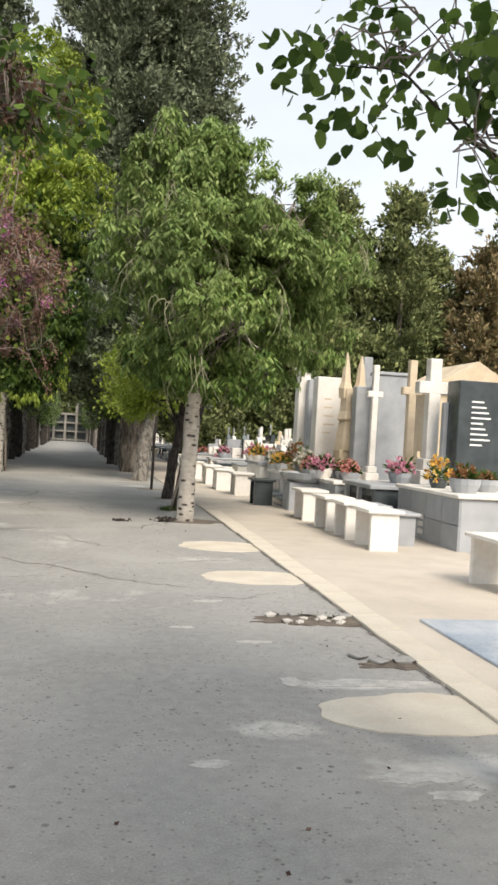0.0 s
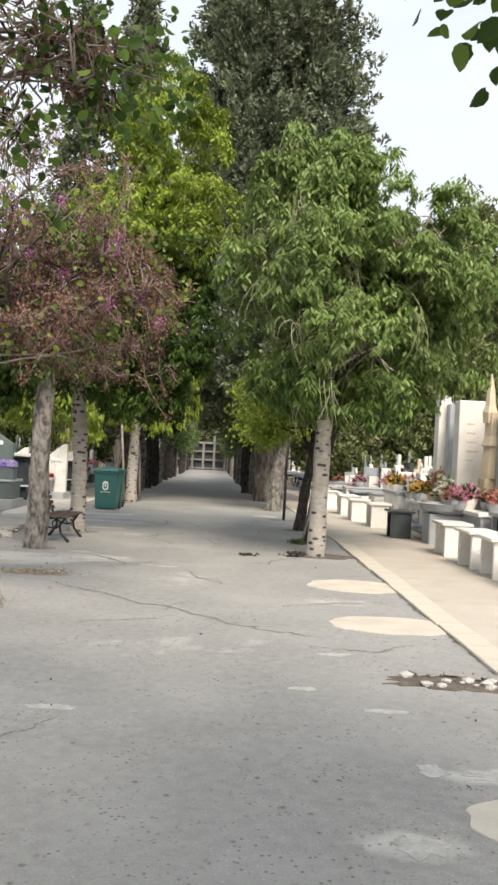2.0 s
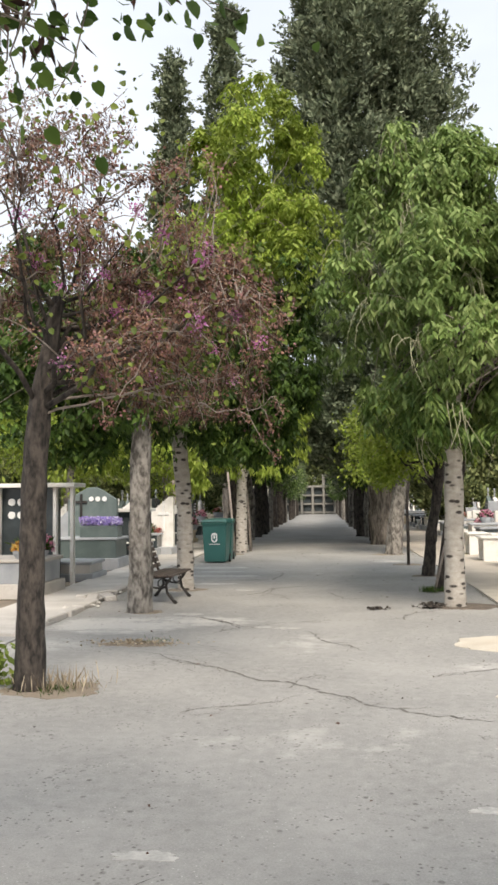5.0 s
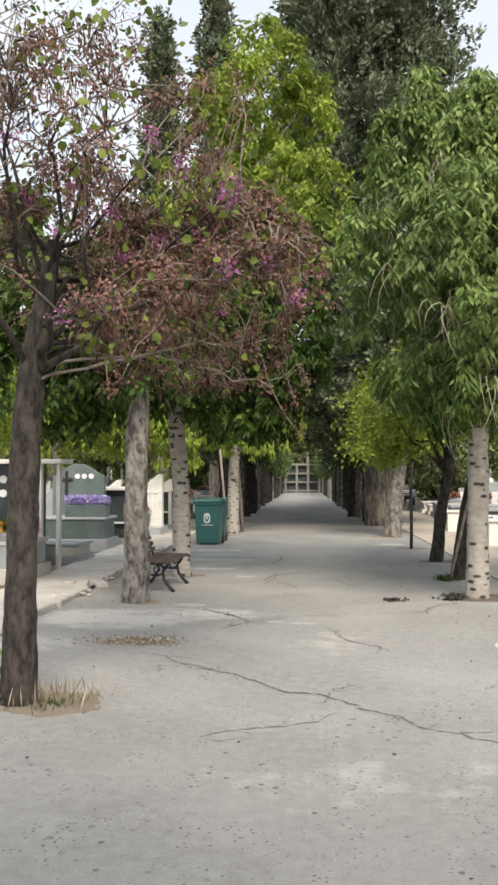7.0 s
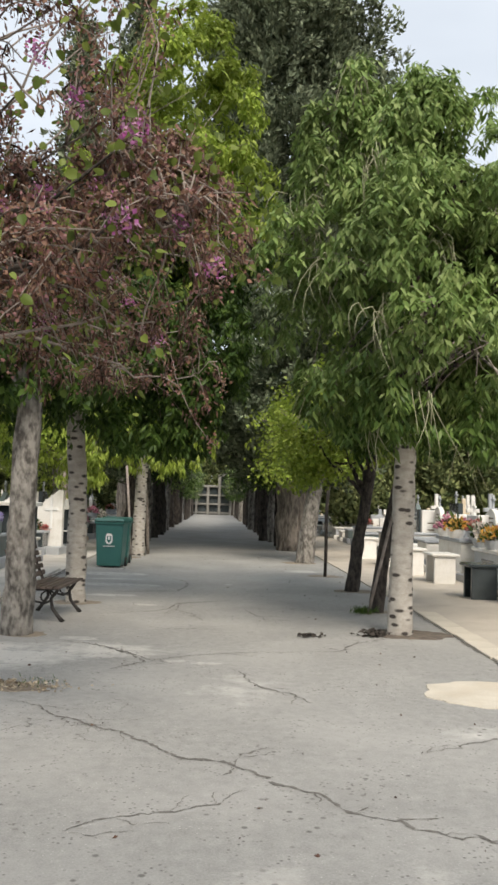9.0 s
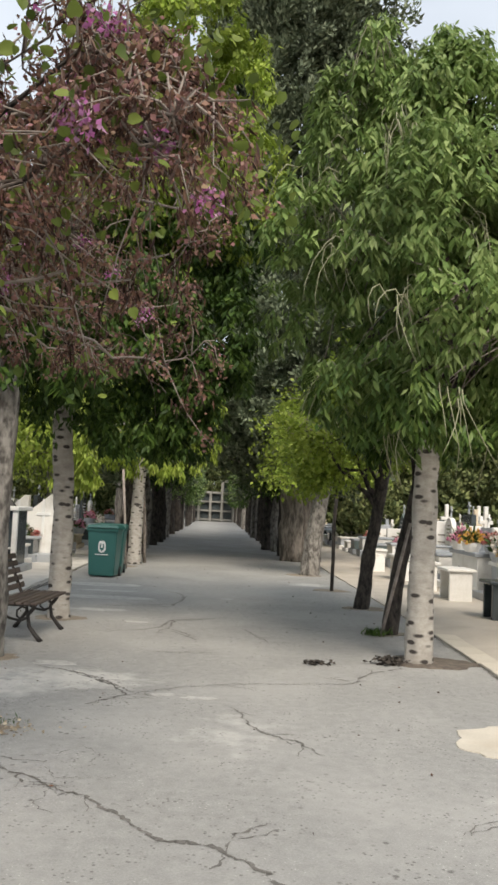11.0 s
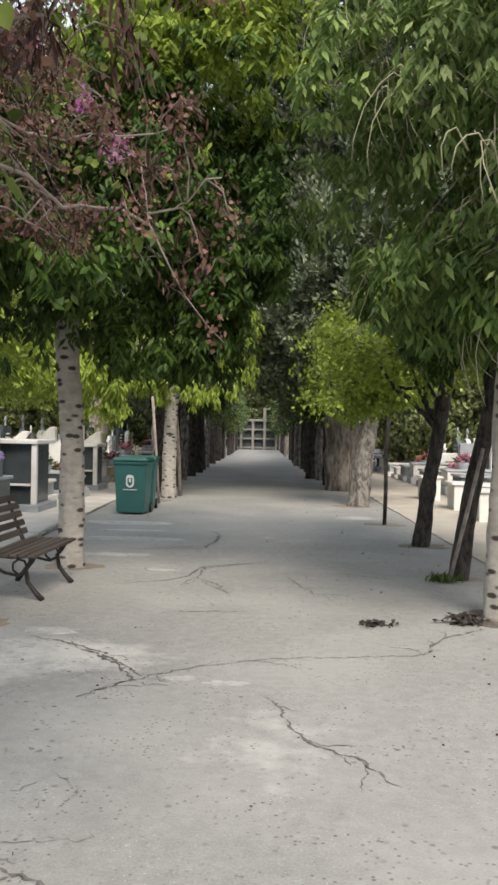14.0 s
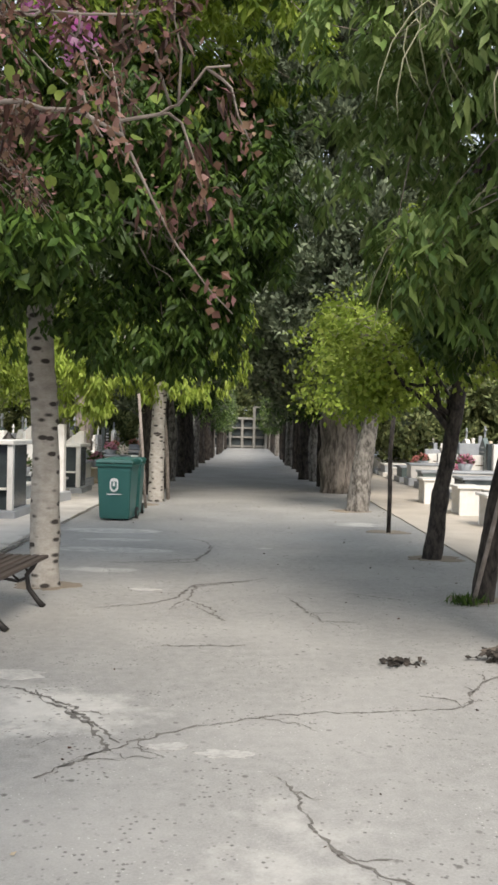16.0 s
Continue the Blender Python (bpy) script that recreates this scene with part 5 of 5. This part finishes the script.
# ---- bench, bin, stakes ----
def park_bench(m):
    """Slatted bench on scrolled iron ends; faces +x, runs along y."""
    root = thing("park_bench", m, "dark brown slatted park bench on scrolled iron legs", "bench")
    for y in (0.18, 1.1):
        v, f = [], []
        tube(v, f, [(0.52, y, 0.0), (0.46, y, 0.06), (0.38, y, 0.16), (0.36, y, 0.28), (0.42, y, 0.36), (0.44, y, 0.4)], [0.03, 0.024, 0.022, 0.022, 0.022, 0.02], 7)
        tube(v, f, [(-0.06, y, 0.0), (0.0, y, 0.08), (0.08, y, 0.2), (0.06, y, 0.34), (0.0, y, 0.42), (-0.08, y, 0.6), (-0.17, y, 0.84)], [0.03, 0.024, 0.022, 0.022, 0.022, 0.02, 0.015], 7)
        tube(v, f, [(0.06, y, 0.3), (0.16, y, 0.24), (0.28, y, 0.22), (0.37, y, 0.26)], [0.016] * 4, 6)
        tube(v, f, [(0.0, y, 0.4), (0.2, y, 0.385), (0.46, y, 0.405)], [0.018] * 3, 6)
        tube(v, f, [(0.3 + 0.07 * math.cos(a), y, 0.3 + 0.07 * math.sin(a)) for a in (0, 0.9, 1.8, 2.7, 3.6, 4.5)], [0.012] * 6, 6)
        raw("leg_frame", v, f, M["iron"], root, "scrolled cast-iron leg")
    for i in range(6):
        x = 0.02 + i * 0.082
        part("slat", boxes((x, 0.0, 0.405, x + 0.066, 1.3, 0.435), bevel=0.008), M["slat"], root)
    for i in range(5):
        z = 0.5 + i * 0.085
        b = boxes((-0.012, 0.0, -0.033, 0.016, 1.3, 0.033), bevel=0.008)
        b.transform(Matrix.Translation((-0.02 - 0.38 * (z - 0.44), 0, z)) @ Matrix.Rotation(radians(-20), 4, "Y"))
        part("slat", b, M["slat"], root)
    return root


park_bench(pose(-2.5, 12.1, 0.0, 0, 0, -3))

wb = thing("wheelie_bin", pose(-2.55, 20.15, 0, 0, 0, -3), "green plastic wheeled refuse bin with white crest", "bin")


def taper(x0, x1, y0, y1, z0, a0, a1, b0, b1, z1, bevel=0.02):
    b = bmesh.new()
    lo = [b.verts.new(p) for p in ((x0, y0, z0), (x1, y0, z0), (x1, y1, z0), (x0, y1, z0))]
    hi = [b.verts.new(p) for p in ((a0, b0, z1), (a1, b0, z1), (a1, b1, z1), (a0, b1, z1))]
    b.faces.new(lo[::-1])
    b.faces.new(hi)
    for i in range(4):
        b.faces.new((lo[i], lo[(i + 1) % 4], hi[(i + 1) % 4], hi[i]))
    bmesh.ops.bevel(b, geom=b.edges[:], offset=bevel, segments=2, affect="EDGES")
    return b


part("body", taper(-0.26, 0.26, 0.0, 0.5, 0.03, -0.3, 0.3, -0.06, 0.6, 0.98), M["bin"], wb)
part("rim", boxes((-0.32, -0.08, 0.93, 0.32, 0.62, 0.985), bevel=0.01), M["bin_lid"], wb)
lid = taper(-0.34, 0.34, -0.1, 0.66, 0.99, -0.31, 0.31, -0.06, 0.64, 1.06)
part("lid", lid, M["bin_lid"], wb)
part("handle", boxes((-0.24, 0.68, 0.96, 0.24, 0.72, 1.0), (-0.24, 0.6, 0.94, -0.2, 0.7, 0.99), (0.2, 0.6, 0.94, 0.24, 0.7, 0.99), bevel=0.008), M["bin_lid"], wb)
for x in (-0.3, 0.25):
    wheel = part("wheel", lathe([(0.06, 0), (0.1, 0.0), (0.1, 0.05), (0.06, 0.05)], 20, Matrix.Translation((x, 0.55, 0.1)) @ Matrix.Rotation(radians(90), 4, "Y")), M["rubber"], wb)
    part("hub", lathe([(0.02, -0.004), (0.055, -0.004), (0.055, 0.054), (0.02, 0.054)], 16, Matrix.Translation((x, 0.55, 0.1)) @ Matrix.Rotation(radians(90), 4, "Y")), M["bin_lid"], wheel)
crest = prism([(-0.075, 0.56), (-0.05, 0.52), (0.0, 0.5), (0.05, 0.52), (0.075, 0.56), (0.075, 0.68), (0.05, 0.73), (0, 0.74), (-0.05, 0.73), (-0.075, 0.68)], -0.052, -0.046, 0)
part("crest", crest, M["white"], wb, "white printed shield outline")
part("crest_field", prism([(-0.045, 0.58), (0, 0.53), (0.045, 0.58), (0.045, 0.68), (-0.045, 0.68)], -0.056, -0.05, 0), M["bin"], wb)
part("crest_mark", prism([(-0.02, 0.6), (0.02, 0.6), (0.02, 0.67), (-0.02, 0.67)], -0.06, -0.054, 0), M["white"], wb)
part("lettering", boxes((-0.13, -0.044, 0.455, 0.13, -0.034, 0.47), bevel=0), M["white"], wb, "white printed line")


copy_thing(wb, pose(-2.52, 20.98, 0, 0, 0, 2))


def stake(m, pts, r, label, material=None):
    v, f = [], []
    tube(v, f, pts, [r] * len(pts), 8, 0.08, 2)
    ob = tagged(raw("stake", v, f, material or M["twig"]), label, "stake")
    ob.matrix_world = m
    return ob


stake(pose(2.05, 19.4, 0), [(0, 0, -0.05), (0.01, 0, 0.6), (0.0, 0, 1.3), (0.04, 0, 1.9)], 0.035, "thin young trunk used as a stake", M["bark_dark"])
stake(pose(2.0, 13.7, 0), [(0, 0, -0.02), (0.18, 0.05, 0.7), (0.36, 0.1, 1.45)], 0.022, "thin grey stake leaning on a trunk")
stake(pose(-2.35, 22.6, 0), [(0, 0, -0.02), (-0.08, 0.05, 1.0), (-0.2, 0.1, 2.3)], 0.03, "thin grey stake leaning beside a bin")
stake(pose(-2.15, 24.8, 0), [(0, 0, -0.02), (-0.05, 0.05, 1.0), (-0.14, 0.1, 1.9)], 0.045, "thin dark young trunk")

# fallen twigs, leaves and weeds
rng = np.random.default_rng(9)
for x, y, r, n in ((0.98, 11.6, 0.14, 60), (1.72, 11.75, 0.16, 130)):
    p = np.stack([rng.normal(x, r * 0.5, n), rng.normal(y, r * 0.3, n), rng.uniform(0.008, 0.03 if n < 100 else 0.08, n)], 1)
    w = rng.normal(size=(n, 3)) * np.array([1, 1, 0.15])
    tagged(leaf_cloud("dead_leaves", p, w, rng.uniform(0.03, 0.08, n), 0.3, M["bark_dark"], None, rng), "heap of dark dead leaves on asphalt", "litter", kind="stuff")
n = 300
p = np.stack([rng.normal(-1.75, 0.26, n), rng.normal(8.75, 0.11, n), rng.uniform(0.008, 0.035, n)], 1)
tagged(leaf_cloud("dry_litter", p, rng.normal(size=(n, 3)) * np.array([1, 1, 0.2]), rng.uniform(0.02, 0.045, n), 0.3, M["dry_leaf"], None, rng), "drift of pale brown dry leaves on asphalt", "litter", kind="stuff")
for x, y, r, n, hgt in ((-1.9, 6.52, 0.24, 200, 0.07), (1.95, 13.75, 0.14, 160, 0.14), (-1.5, 8.9, 0.2, 60, 0.06), (2.5, 4.4, 0.3, 60, 0.05)):
    p = np.stack([rng.normal(x, r * 0.6, n), rng.normal(y, r * 0.45, n), np.full(n, 0.004)], 1)
    w = rng.normal(size=(n, 3)) * 0.5 + np.array([0, 0, 1.0])
    tagged(leaf_cloud("weeds", p, w, rng.uniform(0.3, 1.0, n) * hgt, 0.07, M["leaf_deep"], None, rng), "tuft of green weeds at a trunk's foot", "weeds", kind="stuff")
n = 160
p = np.stack([rng.normal(-2.42, 0.1, n), rng.normal(6.6, 0.12, n), rng.uniform(0.02, 0.34, n)], 1)
tagged(leaf_cloud("shoots", p, rng.normal(size=(n, 3)) + np.array([0, 0, 0.3]), rng.uniform(0.04, 0.075, n), 0.4, M["leaf_round"], None, rng, full=True), "leafy green shoots at a trunk's foot", "shoots", kind="stuff")
n = 130
p = np.stack([rng.normal(-1.85, 0.2, n), rng.normal(6.55, 0.1, n), np.full(n, 0.004)], 1)
tagged(leaf_cloud("dry_grass", p, rng.normal(size=(n, 3)) * 0.35 + np.array([0, 0, 1.0]), rng.uniform(0.06, 0.22, n), 0.03, M["dry_leaf"], None, rng), "thin dry grass stalks at a trunk's foot", "grass", kind="stuff")
n = 260
p = np.stack([rng.uniform(-3, 2.7, n), rng.uniform(0, 26, n), np.full(n, 0.007)], 1)
tagged(leaf_cloud("fallen_leaves", p, rng.normal(size=(n, 3)) * np.array([1, 1, 0.05]), rng.uniform(0.012, 0.035, n), 0.3, M["pod"], None, rng), "small dry leaves scattered on the asphalt", "leaves", kind="stuff")

# wall of burial niches closing the avenue
niche = thing("niche_wall", pose(-1.4, 80.5, 0), "pale stone wall of burial niches closing the avenue", "wall")
part("core", boxes((-14, 0.5, -0.03, 14, 1.4, 2.75), bevel=0.02), M["old_stone"], niche)
for k in range(26):
    part("pier", boxes((-13.4 + k * 1.06, 0.02, 0, -13.2 + k * 1.06, 0.49, 2.75), bevel=0.02), M["old_stone"], niche)
for k in range(4):
    part("shelf", boxes((-13.4, 0.06, 0.1 + k * 0.82, 13.3, 0.48, 0.24 + k * 0.82), bevel=0.015), M["old_stone"], niche)
for i in range(25):
    for k in range(3):
        part("niche_door", boxes((-13.14 + i * 1.06, 0.42, 0.28 + k * 0.82, -12.4 + i * 1.06, 0.497, 0.88 + k * 0.82), bevel=0.01), M["dark"], niche)
# raised middle bay with its arched niche
part("gable", boxes((0.35, 0.02, 2.751, 0.6, 0.8, 3.6), (1.35, 0.02, 2.751, 1.6, 0.8, 3.6), (0.35, 0.021, 3.601, 1.6, 0.8, 3.8), bevel=0.02), M["old_stone"], niche)
part("niche_door", boxes((0.605, 0.5, 2.755, 1.345, 0.7, 3.595), bevel=0.01), M["dark"], niche)

# broken kerb pieces along the pavement
rk = random.Random(4)
for i, (x, y, rz) in enumerate([(-3.1, 9.7, 2), (-3.12, 10.45, -3), (-3.08, 11.15, 4), (-3.1, 11.9, -2), (-3.2, 12.55, 12), (-3.35, 13.1, -18), (-3.05, 12.9, 25), (-3.15, 13.8, 3), (-3.18, 14.6, -2), (-3.2, 15.4, 1), (-3.2, 16.2, -2), (-3.22, 17.0, 2), (-3.24, 17.8, -1), (-3.26, 18.6, 1)]):
    b = boxes((-0.09, -0.34, -0.05, 0.09, 0.34, 0.07), bevel=0.014)
    tagged(part("kerb_stone", b, M["concrete"]), "broken pale concrete kerb stone beside the pavement", "kerb", "kerb stones", "structure").matrix_world = pose(x - 0.16, y, 0.0, rk.uniform(-2, 2), rk.uniform(-5, 5), rz)
for i in range(26):
    b = bmesh.new()
    bmesh.ops.create_icosphere(b, subdivisions=1, radius=rk.uniform(0.02, 0.06))
    for v in b.verts:
        v.co *= rk.uniform(0.7, 1.25)
        v.co.z *= 0.5
    if i % 2:
        x, y = rk.uniform(-3.6, -2.9), rk.uniform(11.5, 14)
    else:
        x, y = rk.uniform(1.95, 2.75), rk.uniform(4.2, 4.5)
    tagged(part("rubble_stone", b, M["concrete"]), "small broken piece of pale concrete rubble", "rubble", "rubble").matrix_world = pose(x, y, 0.03 if i % 2 else 0.012)
# scrap of torn asphalt edges by the pits
for x0, y0, n in ((2.1, 4.55, 9), (2.4, 3.12, 6)):
    for i in range(n):
        b = prism([(-0.06, 0), (0.05, 0.0), (0.07, 0.018), (-0.05, 0.022)], -0.05, 0.05, 0.004)
        tagged(part("asphalt_crumb", b, M["asphalt"]), "loose crumb of broken asphalt by a pit", "rubble", "rubble").matrix_world = pose(x0 + i * 0.085 + rk.uniform(-.03, .03), y0 + rk.uniform(-.07, .07), 0.006, 0, 0, rk.uniform(0, 360))

# white framed tombs and slabs across the avenue
for y, hh, w in ((19.9, 1.35, 1.1), (25.6, 1.2, 1.0)):
    q = thing("niche_tomb", pose(-4.1 + drift(y), y, 0), "white marble framed tomb with a dark recess", "grave")
    part("back", boxes((-1.5, 0.1, 0, -0.1, w, hh - 0.08), bevel=0.01), M["dark"], q)
    part("base", boxes((-1.7, -0.1, -0.03, 0.05, w + 0.1, 0.16), bevel=0.012), M["granite"], q)
    part("top", boxes((-1.65, -0.06, hh - 0.08, 0.0, w + 0.06, hh), bevel=0.012), M["marble"], q)
    for x in (-1.6, -0.85, -0.12):
        part("post", boxes((x, -0.02, 0.16, x + 0.1, 0.08, hh - 0.08), bevel=0.008), M["marble"], q)
    part("shelf", boxes((-1.5, 0.0, 0.5, -0.14, 0.096, 0.54), bevel=0.005), M["marble"], q)
for x, y, w, h, k in ((-4.7, 23.6, 0.9, 1.65, "marble"), (-5.4, 21.9, 0.8, 1.5, "marble"), (-6.2, 20.4, 0.9, 1.7, "granite"), (-5.6, 24.8, 0.8, 1.6, "marble"), (-5.0, 27.0, 0.9, 1.5, "marble"), (-6.8, 17.4, 1.0, 1.8, "marble"), (-7.2, 22.4, 0.9, 1.6, "marble")):
    q = thing("pediment_headstone", pose(x, y, 0, 0, 0, -6), {"marble": "white marble headstone with a sloping top", "granite": "grey granite headstone with a sloping top"}[k], "headstone")
    st = part("stone", prism([(-w / 2, 0), (w / 2, 0), (w / 2, h), (w / 2 - 0.12, h), (-w / 2, h * 0.62)], 0, 0.16, 0.012), M[k], q)
    part("cross", boxes((w * 0.14, -0.03, h * 0.4, w * 0.14 + 0.07, 0.0, h * 0.92), (w * 0.14 - 0.13, -0.032, h * 0.68, w * 0.14 + 0.2, -0.001, h * 0.68 + 0.07), bevel=0.006), M["white"], st)
    part("plinth", boxes((-w / 2 - 0.1, -0.5, -0.03, w / 2 + 0.1, 0.24, 0.22), bevel=0.012), M["granite"], q)
lan = thing("lantern", pose(-4.75, 21.3, 0.5), "tall black iron grave lantern with red glass", "lantern")
part("frame", boxes((-0.14, -0.14, 0.0, 0.14, 0.14, 0.08), (-0.14, -0.14, 0.62, 0.14, 0.14, 0.7), (-0.14, -0.14, 0.08, -0.1, -0.1, 0.62), (0.1, -0.14, 0.08, 0.14, -0.1, 0.62), (-0.14, 0.1, 0.08, -0.1, 0.14, 0.62), (0.1, 0.1, 0.08, 0.14, 0.14, 0.62), bevel=0.006), M["iron"], lan)
part("roof", lathe([(0.2, 0.7), (0.12, 0.85), (0.02, 0.98)], 8), M["iron"], lan)
part("candle", lathe([(0.07, 0.08), (0.07, 0.34), (0.05, 0.36)], 12), mat("red_glass", (0.35, 0.02, 0.015), (0.5, 0.04, 0.02), 3, 0.2, 0.0, 40), lan, "red candle cup")
rf = random.Random(31)
for i in range(14):
    x, y = rf.uniform(5.1, 5.7), rf.uniform(13.7, 21.4)
    copy_thing(pots[i % 3][0], pose(x, y, 0.74 if y < 19.5 else 0.85, 0, 0, rf.uniform(0, 360)))
for i in range(10):
    copy_thing(pots[i % 3][0], pose(rf.uniform(-6.0, -4.6), rf.uniform(20.5, 29), 0.5, 0, 0, rf.uniform(0, 360)))

# edging slabs along the pavement, laid end to end
paving = bpy.data.objects["pavement_right"]
edge_me = None
for i in range(34):
    y = -3.0 + i * 0.5
    if edge_me is None:
        first = part("edging_slab", boxes((0.0, 0.0, -0.03, 0.27, 0.488, 0.006), bevel=0.004), M["patch"], paving)
        edge_me, ob = first.data, first
    else:
        ob = new("edging_slab", edge_me)
        ob.parent = paving
    ob.matrix_world = pose(2.745 + rk.uniform(-0.012, 0.012), y, 0.022 + rk.uniform(-0.002, 0.002), 0, 0, rk.uniform(-0.8, 0.8))

# pale crosses and headstones further back beside the avenue
rx = random.Random(12)
for i in range(22):
    y = 19.0 + i * 1.05
    stone_cross(pose(rx.uniform(7.6, 9.5) + drift(y), y, 0), rx.uniform(1.3, 2.0), 0.4, 0.12, M[("marble", "tan", "marble", "granite")[i % 4]], ("white marble cross among the graves", "tan limestone cross among the graves", "white marble cross among the graves", "grey granite cross among the graves")[i % 4])
for i in range(16):
    y = 22.5 + i * 1.3
    slab(pose(rx.uniform(6.2, 7.2) + drift(y), y, 0), rx.uniform(0.5, 0.8), 0.18, rx.uniform(0.9, 1.5), M[("marble", "dark", "marble", "granite")[i % 4]], ("white marble headstone among the graves", "black granite headstone among the graves", "white marble headstone among the graves", "grey granite headstone among the graves")[i % 4], lines=3, lines_mat=M["bronze"])
